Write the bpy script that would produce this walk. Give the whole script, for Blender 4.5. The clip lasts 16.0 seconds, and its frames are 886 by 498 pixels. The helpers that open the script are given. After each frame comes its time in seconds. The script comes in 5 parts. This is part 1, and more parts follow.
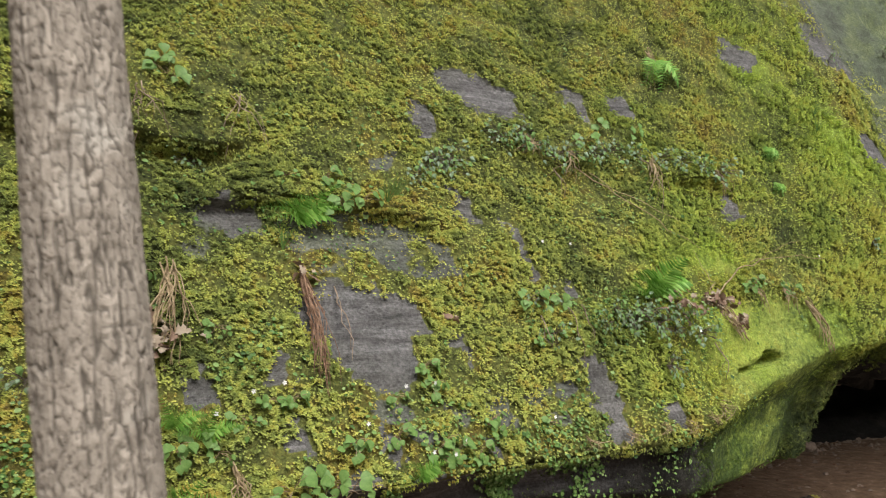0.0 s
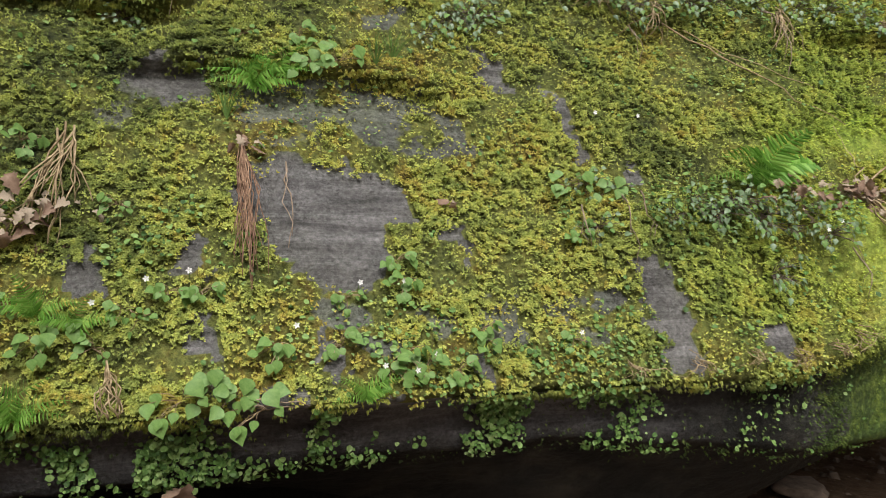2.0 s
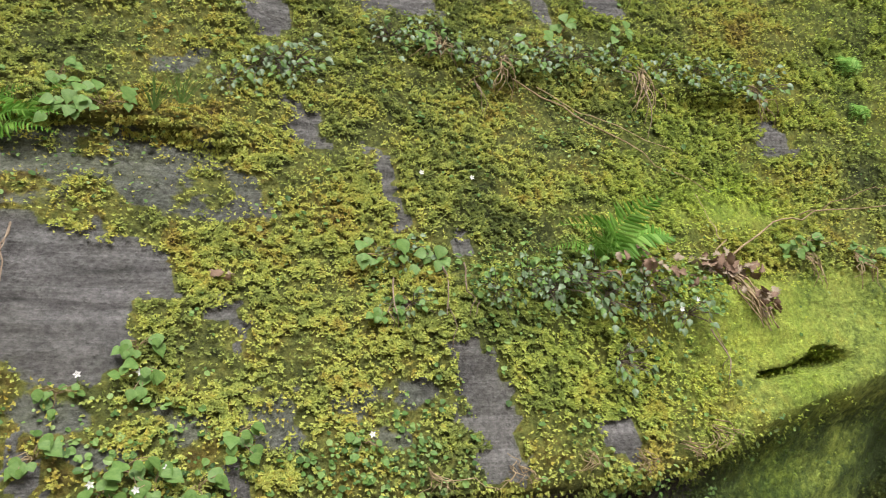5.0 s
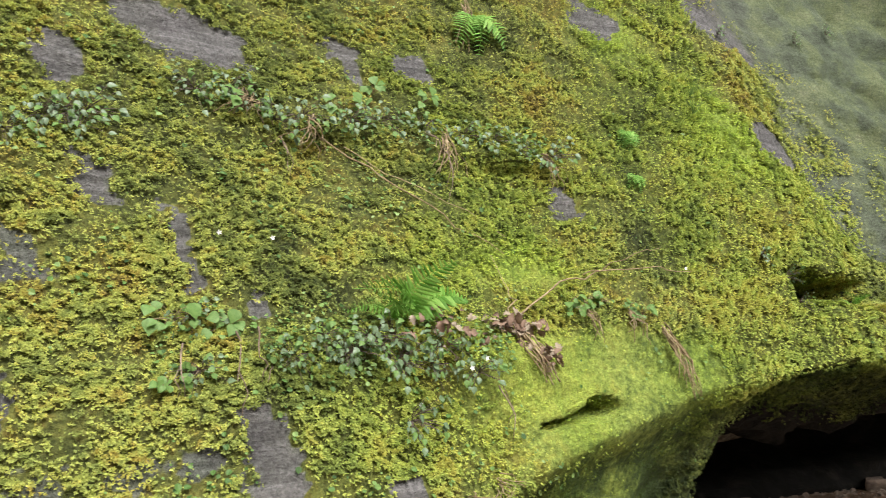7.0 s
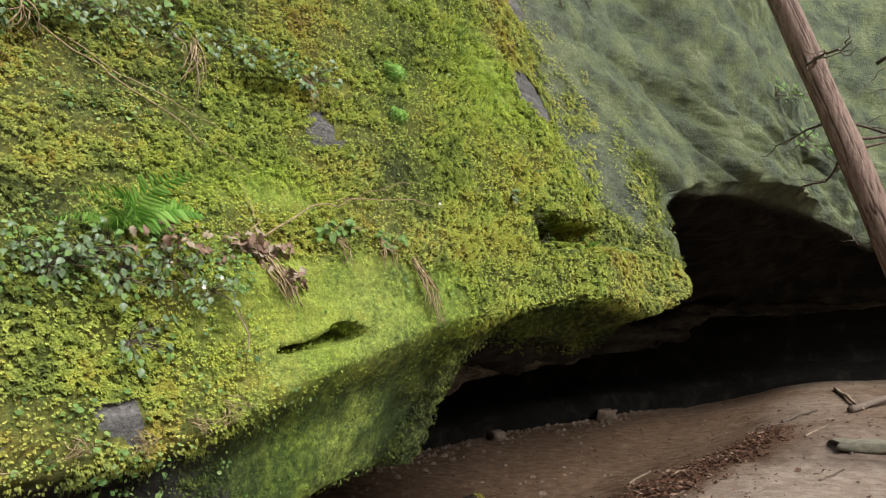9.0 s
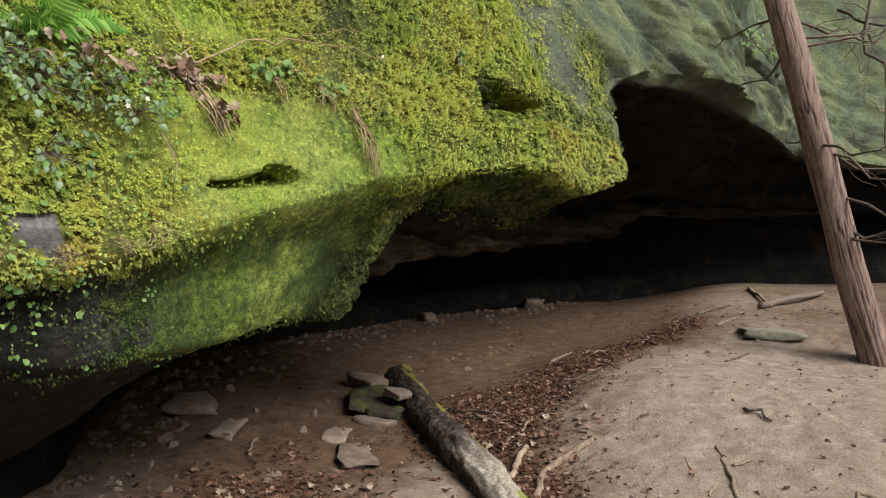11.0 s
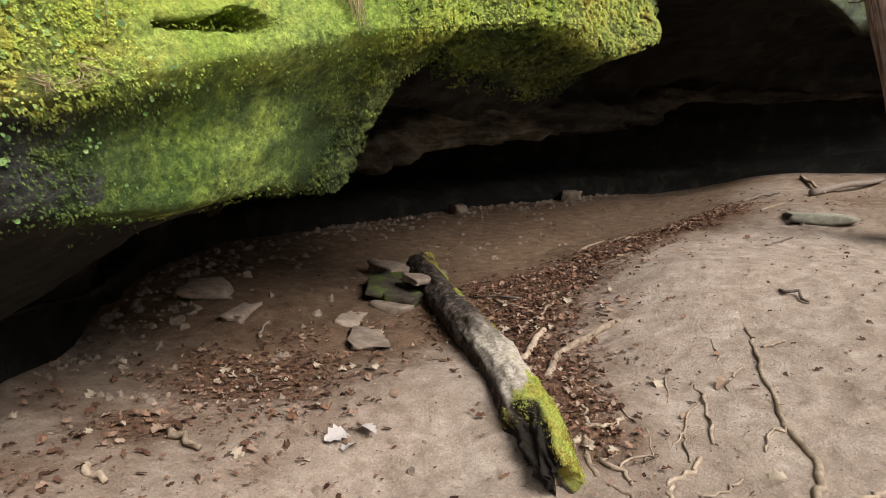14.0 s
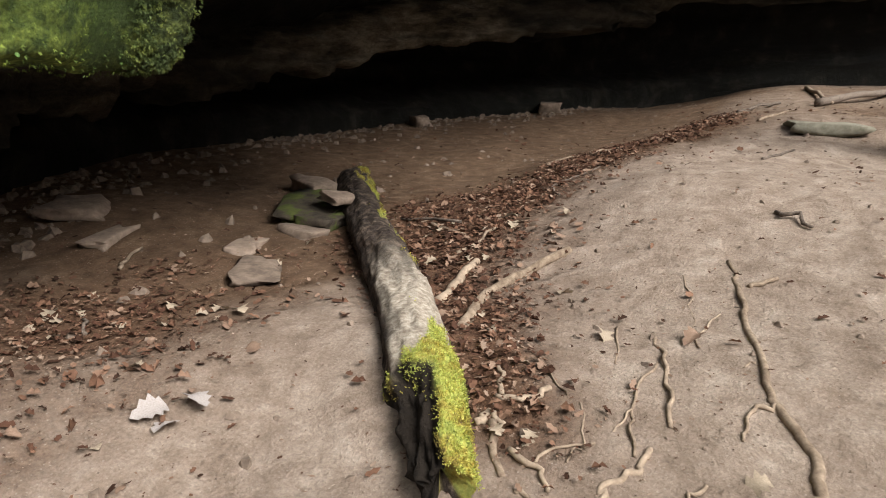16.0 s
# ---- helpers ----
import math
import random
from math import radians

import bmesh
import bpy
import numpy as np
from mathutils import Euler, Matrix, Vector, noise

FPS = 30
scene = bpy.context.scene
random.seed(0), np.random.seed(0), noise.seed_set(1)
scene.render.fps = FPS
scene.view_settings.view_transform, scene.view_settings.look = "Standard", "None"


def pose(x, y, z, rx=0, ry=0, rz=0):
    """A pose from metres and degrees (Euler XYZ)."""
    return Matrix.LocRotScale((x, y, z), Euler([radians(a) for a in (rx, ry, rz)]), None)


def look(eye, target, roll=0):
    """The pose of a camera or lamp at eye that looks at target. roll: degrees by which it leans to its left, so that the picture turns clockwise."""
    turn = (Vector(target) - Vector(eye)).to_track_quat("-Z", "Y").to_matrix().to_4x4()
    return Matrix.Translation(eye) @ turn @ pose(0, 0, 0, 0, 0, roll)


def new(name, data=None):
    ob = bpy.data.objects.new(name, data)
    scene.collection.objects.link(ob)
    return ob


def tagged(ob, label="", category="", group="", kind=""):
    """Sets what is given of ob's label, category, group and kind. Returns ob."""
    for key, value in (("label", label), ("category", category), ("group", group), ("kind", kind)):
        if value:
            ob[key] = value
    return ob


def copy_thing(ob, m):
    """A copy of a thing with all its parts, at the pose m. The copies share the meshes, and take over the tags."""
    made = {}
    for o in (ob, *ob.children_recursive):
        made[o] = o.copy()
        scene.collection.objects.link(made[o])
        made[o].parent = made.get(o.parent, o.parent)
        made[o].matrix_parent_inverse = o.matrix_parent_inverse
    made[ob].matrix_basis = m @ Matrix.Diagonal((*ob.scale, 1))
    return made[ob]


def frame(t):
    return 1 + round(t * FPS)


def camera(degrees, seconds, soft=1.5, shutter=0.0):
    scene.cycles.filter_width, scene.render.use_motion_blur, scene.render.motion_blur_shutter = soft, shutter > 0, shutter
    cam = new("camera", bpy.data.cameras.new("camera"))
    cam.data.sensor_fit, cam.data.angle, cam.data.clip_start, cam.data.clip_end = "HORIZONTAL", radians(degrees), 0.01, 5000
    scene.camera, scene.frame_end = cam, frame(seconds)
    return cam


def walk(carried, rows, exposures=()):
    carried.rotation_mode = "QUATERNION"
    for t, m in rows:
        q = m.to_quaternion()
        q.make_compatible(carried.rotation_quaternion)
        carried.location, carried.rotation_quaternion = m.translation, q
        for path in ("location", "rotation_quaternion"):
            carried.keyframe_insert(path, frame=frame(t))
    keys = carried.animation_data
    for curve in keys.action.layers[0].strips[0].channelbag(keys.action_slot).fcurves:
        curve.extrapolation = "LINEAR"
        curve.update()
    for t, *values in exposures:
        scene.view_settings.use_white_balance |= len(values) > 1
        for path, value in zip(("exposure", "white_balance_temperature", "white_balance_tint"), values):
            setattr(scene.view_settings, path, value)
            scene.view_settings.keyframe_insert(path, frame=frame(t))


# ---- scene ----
cam = camera(63.37, 16.0, 0.75, 0.2)
PATH = [
    (0.0, pose(-3.268, -0.197, 2.280, 96.89, 2.08, -44.43)),
    (0.5, pose(-2.939, -0.174, 2.169, 96.25, 3.30, -42.99)),
    (1.0, pose(-2.628, -0.138, 2.120, 93.85, 2.98, -35.31)),
    (1.5, pose(-2.319, -0.149, 2.074, 93.49, 1.70, -31.93)),
    (2.0, pose(-2.171, -0.097, 2.049, 93.29, 1.46, -28.90)),
    (2.5, pose(-2.037, 0.013, 2.081, 94.76, 0.88, -23.68)),
    (3.0, pose(-1.887, 0.036, 2.076, 96.36, 0.90, -19.15)),
    (3.5, pose(-1.677, 0.025, 2.088, 96.68, 0.49, -18.88)),
    (4.0, pose(-1.556, 0.009, 2.089, 97.23, 0.18, -21.99)),
    (4.5, pose(-1.523, 0.003, 2.093, 97.80, 0.71, -28.26)),
    (7.0, pose(-1.453, -0.157, 2.222, 100.19, 2.28, -45.91)),
    (7.5, pose(-1.412, -0.204, 2.219, 99.89, 3.03, -52.82)),
    (8.0, pose(-1.358, -0.239, 2.193, 98.82, 3.13, -58.05)),
    (8.5, pose(-1.324, -0.252, 2.165, 96.87, 2.40, -60.63)),
    (9.0, pose(-1.283, -0.245, 2.118, 95.53, 1.66, -62.83)),
    (9.5, pose(-1.255, -0.242, 2.049, 93.45, 0.90, -65.21)),
    (10.0, pose(-1.240, -0.246, 1.993, 91.54, 0.09, -66.53)),
    (12.5, pose(-1.259, -0.214, 1.795, 81.88, -2.53, -66.55)),
    (13.0, pose(-1.177, -0.229, 1.765, 80.80, -1.53, -64.50)),
    (13.5, pose(-1.011, -0.327, 1.759, 81.98, -0.99, -63.92)),
    (14.0, pose(-0.878, -0.356, 1.692, 79.68, -0.41, -64.03)),
    (14.5, pose(-0.681, -0.291, 1.680, 77.98, 0.37, -64.84)),
    (15.0, pose(-0.412, -0.333, 1.591, 77.14, 1.31, -66.23)),
    (15.5, pose(-0.090, -0.449, 1.487, 75.38, -1.75, -65.93)),
    (16.0, pose(0.259, -0.352, 1.435, 73.55, -0.72, -64.26)),
]
walk(cam, PATH, [(0.0, 0.62), (4.5, 0.72), (7.0, 0.95), (8.5, 0.8), (10.0, 0.65), (12.5, 0.92), (16.0, 1.03)])

# ---- sky and light: an overcast spring day ----
world = bpy.data.worlds.new("overcast_sky")
scene.world = world
world.use_nodes = True
wn, wl = world.node_tree.nodes, world.node_tree.links
sky = wn.new("ShaderNodeTexSky")
sky.sky_type, sky.sun_disc = "NISHITA", False
sky.sun_elevation, sky.sun_rotation = radians(45), radians(197)
sky.dust_density, sky.air_density, sky.ozone_density = 4.0, 1.0, 0.6
grey = wn.new("ShaderNodeHueSaturation")
grey.inputs["Saturation"].default_value = 0.22
wl.new(sky.outputs[0], grey.inputs["Color"])
wl.new(grey.outputs[0], wn["Background"].inputs[0])
wn["Background"].inputs[1].default_value = 0.088
sun = new("sun", bpy.data.lights.new("sun", "SUN"))
sun.data.energy, sun.data.angle, sun.data.color = 2.7, radians(34), (1.0, 0.97, 0.92)
sun.matrix_world = look((-3, -8.5, 12.5), (0.5, 2.0, 1.0))


# ---- noise and curves ----
def hash3(i, j, k, seed):
    n = (i.astype(np.int64) * 73856093) ^ (j.astype(np.int64) * 19349663) ^ (k.astype(np.int64) * 83492791) ^ np.int64(seed * 40503 + 977)
    n = (n ^ (n >> 13)) * 1274126177 & 0x7FFFFFFF
    n = (n ^ (n >> 16)) * 668265263 & 0x7FFFFFFF
    return ((n >> 7) & 0xFFFF) / 32767.5 - 1.0


def vnoise(x, y, z, seed=0):
    """Smooth value noise in -1..1 on arrays."""
    x, y, z = np.broadcast_arrays(np.asarray(x, float), np.asarray(y, float), np.asarray(z, float))
    i, j, k = np.floor(x), np.floor(y), np.floor(z)
    f, g, h = x - i, y - j, z - k
    f, g, h = f * f * (3 - 2 * f), g * g * (3 - 2 * g), h * h * (3 - 2 * h)
    out = 0
    for a in (0, 1):
        for b in (0, 1):
            for c in (0, 1):
                out = out + hash3(i + a, j + b, k + c, seed) * (f if a else 1 - f) * (g if b else 1 - g) * (h if c else 1 - h)
    return out


def fbm(x, y, z, octaves=4, seed=0):
    out, amp = 0, 0.5
    for o in range(octaves):
        out = out + amp * vnoise(x * 2.0 ** o, y * 2.0 ** o, z * 2.0 ** o, seed + o)
        amp *= 0.5
    return out


def curve(knots):
    """A smooth curve through (x, value) knots, flat past its ends."""
    kx, kv = np.array([k[0] for k in knots], float), np.array([k[1] for k in knots], float)
    slope = np.gradient(kv, kx)
    slope[0] = slope[-1] = 0

    def at(x):
        x = np.clip(np.asarray(x, float), kx[0], kx[-1])
        n = np.clip(np.searchsorted(kx, x, side="right") - 1, 0, len(kx) - 2)
        d = kx[n + 1] - kx[n]
        s = (x - kx[n]) / d
        return ((2 * s ** 3 - 3 * s ** 2 + 1) * kv[n] + (s ** 3 - 2 * s ** 2 + s) * d * slope[n]
                + (3 * s ** 2 - 2 * s ** 3) * kv[n + 1] + (s ** 3 - s ** 2) * d * slope[n + 1])
    return at


def step(a, b, x):
    s = np.clip((np.asarray(x, float) - a) / (b - a), 0, 1)
    return s * s * (3 - 2 * s)


# ---- the lie of the land ----
FACE = curve([(-8, 2.9), (-3, 2.52), (-2.1, 2.4), (-1.3, 2.26), (-0.5, 2.15), (0.0, 2.03), (0.5, 1.93), (1.0, 1.8), (1.5, 1.69), (2.0, 1.56),
              (2.6, 1.33), (3.2, 1.12), (4.1, 0.98), (4.7, 0.72), (5.1, 0.62), (5.8, 0.5), (7.5, -0.3), (10, -1.0), (13, -2.4), (15, -5.5), (18, -9)])
LEAN = curve([(-8, 0.45), (-1, 0.42), (0.5, 0.4), (2, 0.28), (3.2, 0.27), (4.5, 0.35), (6, 0.25), (12, 0.3)])
LIP_Z = curve([(-8, 1.8), (-2, 1.72), (-0.4, 1.72), (0.4, 1.72), (1.0, 1.86), (1.6, 1.98), (2.0, 2.08), (2.6, 2.16), (3.3, 2.24), (4.1, 2.14),
               (4.7, 2.34), (5.0, 2.6), (5.3, 3.05), (5.8, 3.3), (6.6, 3.45), (7.6, 3.5), (10, 3.4), (13, 3.0), (18, 2.7)])
SKIRT_Y = curve([(-8, 2.9), (-2, 2.25), (-0.5, 2.0), (0.4, 1.78), (1.2, 1.85), (1.85, 1.85), (2.4, 1.93), (2.52, 1.72), (2.62, 1.52), (3.2, 1.35), (4.1, 1.2), (4.8, 0.95), (5.3, 0.9), (8, 0.1), (10, -0.6), (13, -2.0), (15, -5.2), (18, -9)])
SKIRT_Z = curve([(-8, 1.5), (-2, 1.5), (-0.5, 1.5), (0.4, 1.4), (1.2, 1.34), (1.85, 1.36), (2.35, 1.3), (2.43, 1.32), (2.53, 1.75), (2.63, 1.98), (3.2, 2.06), (4.1, 2.0), (4.8, 2.26), (5.3, 2.95), (6.5, 3.3), (8, 3.35), (12, 3.0), (18, 2.6)])
ROOF_Y = curve([(-8, 3.1), (-2, 2.55), (-1, 2.6), (0.0, 2.6), (1.0, 2.75), (1.8, 3.1), (2.6, 3.4), (4, 3.8), (6, 3.7), (8.5, 3.0), (11, 1.7), (13, 0.2), (14, -1.8), (15, -4.9), (18, -9)])
ROOF_Z = curve([(-8, 1.3), (-1.0, 1.2), (0.0, 0.85), (1.0, 0.78), (1.8, 1.05), (2.6, 1.5), (4, 1.95), (6, 2.45), (9, 2.6), (12, 2.3), (18, 2.1)])
BAND_Y = curve([(-8, 3.1), (-2, 2.6), (0.0, 2.8), (1.0, 2.9), (1.8, 3.25), (2.8, 3.8), (4, 4.3), (6, 4.35), (8, 3.8), (9, 3.2), (10.3, 2.2), (11.5, 1.8), (13, 0.7), (14, -1.2), (15, -4.7), (18, -9)])
BAND_TOP = curve([(-8, 1.4), (4, 1.45), (7.5, 1.55), (9, 1.86), (10, 1.88), (11.3, 1.92), (12.3, 2.25), (13.4, 2.45), (18, 2.5)])
BAND_BOT = curve([(-8, 0.95), (4, 1.0), (7.5, 1.08), (8.8, 1.36), (10, 1.42), (11.3, 1.48), (12.3, 1.85), (13.4, 2.0), (18, 2.1)])
BASE_Y = curve([(-8, 3.1), (-2, 2.6), (0.0, 2.95), (1.0, 3.1), (1.8, 3.5), (2.8, 4.2), (4, 4.8), (6, 5.0), (8.7, 4.45), (11, 3.15), (13, 2.1), (14, 0.9), (14.6, -1.4), (15.2, -4.5), (18, -9)])


def ground_z(x, y):
    """The height of the trodden ground, its mound, the shelter's floor and the bank."""
    x, y = np.asarray(x, float), np.asarray(y, float)
    z = 0.2 + 0.1 * step(2.0, 5.0, y) + 0.12 * step(7.0, 12, x)
    z = z + 0.42 * step(2.4, 5.0, x - 0.3 * y) * step(2.2, 0.2, y) * (1 - 0.4 * step(7, 10, x)) * (1 - 0.35 * step(-0.2, -1.4, y) * step(5, 3.4, x)) + 0.18 * step(5.5, 8.0, x) * step(1.0, -0.8, y)
    z = z - 0.18 * step(1.9, 1.0, y) * step(2.9, 1.6, x) * step(-1.4, 0.6, x)
    z = z + step(1.2, -2.6, x - 0.25 * (y - 0.5)) * (0.62 + 0.45 * step(0.6, 2.2, y) * step(-0.2, -1.8, x))
    z = z + 0.5 * step(-1.5, -7, y)
    z = z + 0.06 * vnoise(x * 0.8, y * 0.8, 3.1, 5) + 0.03 * fbm(x * 2.3, y * 2.3, 1.7, 3, 8)
    return z


def ledges(x, z):
    """How far the face stands out from its even lean: ledges, undercuts and the slots eroded into it."""
    wob = 0.08 * vnoise(x * 2.1, 0, 7.7, 31) + 0.03 * vnoise(x * 7.0, 0, 3.3, 32)
    ragged = 0.35 + 0.65 * step(-0.5, 0.5, vnoise(x * 3.1, 0, 1.2, 33))
    d = 0
    # upper ledge with plants, hollow below it
    zl = 3.27 + wob + 0.03 * np.sin(x * 1.3)
    w = step(-0.4, 0.1, x) * step(2.0, 1.5, x)
    d = d + w * ragged * (0.05 * np.exp(-((z - zl) / 0.05) ** 2) - 0.06 * step(zl + 0.01, zl - 0.05, z) * step(zl - 0.75, zl - 0.1, z))
    # ledge of the dead leaves
    zl = 2.42 + wob
    w = step(-0.5, -0.1, x) * step(1.5, 0.9, x)
    d = d + w * 0.09 * step(zl + 0.02, zl - 0.05, z) * step(zl - 0.45, zl - 0.1, z)
    # overhang with hanging roots
    zl = 3.17 + wob + 0.03 * (x + 2.2)
    w = step(-3.2, -2.8, x) * step(-1.55, -1.85, x)
    d = d + w * (0.07 * step(zl - 0.02, zl + 0.04, z) * step(zl + 0.7, zl + 0.25, z) - 0.05 * step(zl + 0.02, zl - 0.03, z) * step(zl - 0.2, zl - 0.06, z))
    # left ledge with ferns over bare rock
    zl = 2.93 + wob - 0.06 * (x + 1.3)
    w = step(-2.1, -1.8, x) * step(-0.55, -0.9, x)
    d = d + w * ragged * (0.04 * np.exp(-((z - zl) / 0.04) ** 2) - 0.06 * step(zl, zl - 0.05, z) * step(zl - 0.42, zl - 0.12, z))
    # slot in the smooth moss
    s = (x - 0.97) / 0.58
    zc = 1.99 + 0.1 * np.clip(s, 0, 1) - 0.05 * step(0.75, 1.05, s) + 0.012 * vnoise(x * 9, 0, 0, 3)
    half = 0.01 + 0.032 * step(0.35, 0.75, s) * step(1.05, 0.85, s)
    d = d - 0.2 * step(-0.02, 0.08, s) * step(1.04, 0.94, s) * step(half + 0.012, half * 0.6, np.abs(z - zc))
    # low hollow on top of the jutting block
    s = (x - 2.95) / 0.9
    zc = 2.66 + 0.02 * vnoise(x * 5, 1, 0, 3)
    d = d - 0.45 * step(-0.02, 0.12, s) * step(1.25, 0.8, s) * step(0.12, 0.08, np.abs(z - zc))
    # the block stands out below the hollow
    d = d + 0.12 * step(2.9, 3.4, x) * step(5.0, 4.6, x) * step(2.58, 2.52, z)
    # eroded grooves, long and level
    d = d + 0.035 * fbm(x * 0.9, z * 4.0, 2.0, 4, 40) + 0.05 * fbm(x * 0.7, z * 0.8, 5.0, 3, 44)
    d = d + step(4.2, 5.6, x) * (0.16 * fbm(x * 1.4 + z * 0.5, z * 3.2 + x * 0.9, 2.0, 3, 47) + 0.05 * fbm(x * 4, z * 6 + x * 1.5, 2.0, 2, 46) - 0.12 * (1 - np.abs(vnoise(x * 0.9, z * 2.2 + x * 1.1, 4.0, 48))) ** 6 + 0.12 * fbm(x * 0.5, z * 0.9 + x * 0.4, 1.0, 2, 49))
    return d


def face_y(x, z):
    return FACE(x) + LEAN(x) * (z - 2.4) - ledges(x, z)


# ---- materials ----
def mat(name, rough=0.8, spec=0.3):
    m = bpy.data.materials.new(name)
    m.use_nodes = True
    b = m.node_tree.nodes["Principled BSDF"]
    b.inputs["Roughness"].default_value = rough
    b.inputs["Specular IOR Level"].default_value = spec
    return m, m.node_tree.nodes, m.node_tree.links, b


def ramp(n, l, src, stops):
    r = n.new("ShaderNodeValToRGB")
    while len(r.color_ramp.elements) < len(stops):
        r.color_ramp.elements.new(0.5)
    for e, (p, c) in zip(r.color_ramp.elements, stops):
        e.position, e.color = p, (*c, 1)
    l.new(src, r.inputs[0])
    return r.outputs[0]


def noise_tex(n, l, scale, detail=6.0, rough=0.6, vec=None, distort=0.0):
    t = n.new("ShaderNodeTexNoise")
    t.inputs["Scale"].default_value, t.inputs["Detail"].default_value = scale, detail
    t.inputs["Roughness"].default_value, t.inputs["Distortion"].default_value = rough, distort
    if vec is None:
        vec = n.new("ShaderNodeTexCoord").outputs["Object"]
    l.new(vec, t.inputs["Vector"])
    return t.outputs["Fac"]


def stretched(n, l, sx, sy, sz):
    mp = n.new("ShaderNodeMapping")
    mp.inputs["Scale"].default_value = (sx, sy, sz)
    l.new(n.new("ShaderNodeTexCoord").outputs["Object"], mp.inputs["Vector"])
    return mp.outputs[0]


def mix(n, l, fac, a, b, mode="MIX"):
    m = n.new("ShaderNodeMix")
    m.data_type, m.blend_type = "RGBA", mode
    for k, v in ((0, fac), (6, a), (7, b)):
        if isinstance(v, (int, float)):
            m.inputs[k].default_value = v
        elif isinstance(v, tuple):
            m.inputs[k].default_value = (*v, 1)
        else:
            l.new(v, m.inputs[k])
    return m.outputs[2]


def maths(n, l, op, a, b=0.0):
    m = n.new("ShaderNodeMath")
    m.operation = op
    for k, v in ((0, a), (1, b)):
        if isinstance(v, (int, float)):
            m.inputs[k].default_value = v
        else:
            l.new(v, m.inputs[k])
    return m.outputs[0]


def bump(n, l, b, heights, strength=0.5, dist=0.01):
    prev = None
    for h, d in heights:
        k = n.new("ShaderNodeBump")
        k.inputs["Strength"].default_value, k.inputs["Distance"].default_value = strength, d
        l.new(h, k.inputs["Height"])
        if prev is not None:
            l.new(prev, k.inputs["Normal"])
        prev = k.outputs[0]
    l.new(prev, b.inputs["Normal"])


def attribute(n, name):
    a = n.new("ShaderNodeAttribute")
    a.attribute_name = name
    return a.outputs["Fac"]


def moss_colour(n, l, yellow):
    """Yellow-green to deep green moss with browned patches, uneven at three sizes."""
    f1, f2, f3 = noise_tex(n, l, 1.3, 3), noise_tex(n, l, 6, 4), noise_tex(n, l, 26, 5)
    f = maths(n, l, "ADD", maths(n, l, "MULTIPLY", f1, 0.32), maths(n, l, "ADD", maths(n, l, "MULTIPLY", f2, 0.33), maths(n, l, "MULTIPLY", f3, 0.35)))
    f = maths(n, l, "ADD", maths(n, l, "MULTIPLY", maths(n, l, "SUBTRACT", f, 0.5), 2.2), 0.53)
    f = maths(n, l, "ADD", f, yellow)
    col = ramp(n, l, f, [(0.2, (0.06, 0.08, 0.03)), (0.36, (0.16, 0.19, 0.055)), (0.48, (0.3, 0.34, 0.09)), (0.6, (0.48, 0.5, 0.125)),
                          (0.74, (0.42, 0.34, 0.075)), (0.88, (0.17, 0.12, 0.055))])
    lime = ramp(n, l, f, [(0.2, (0.1, 0.16, 0.03)), (0.5, (0.34, 0.44, 0.065)), (0.8, (0.48, 0.53, 0.09))])
    return mix(n, l, attribute(n, "lime"), col, lime)


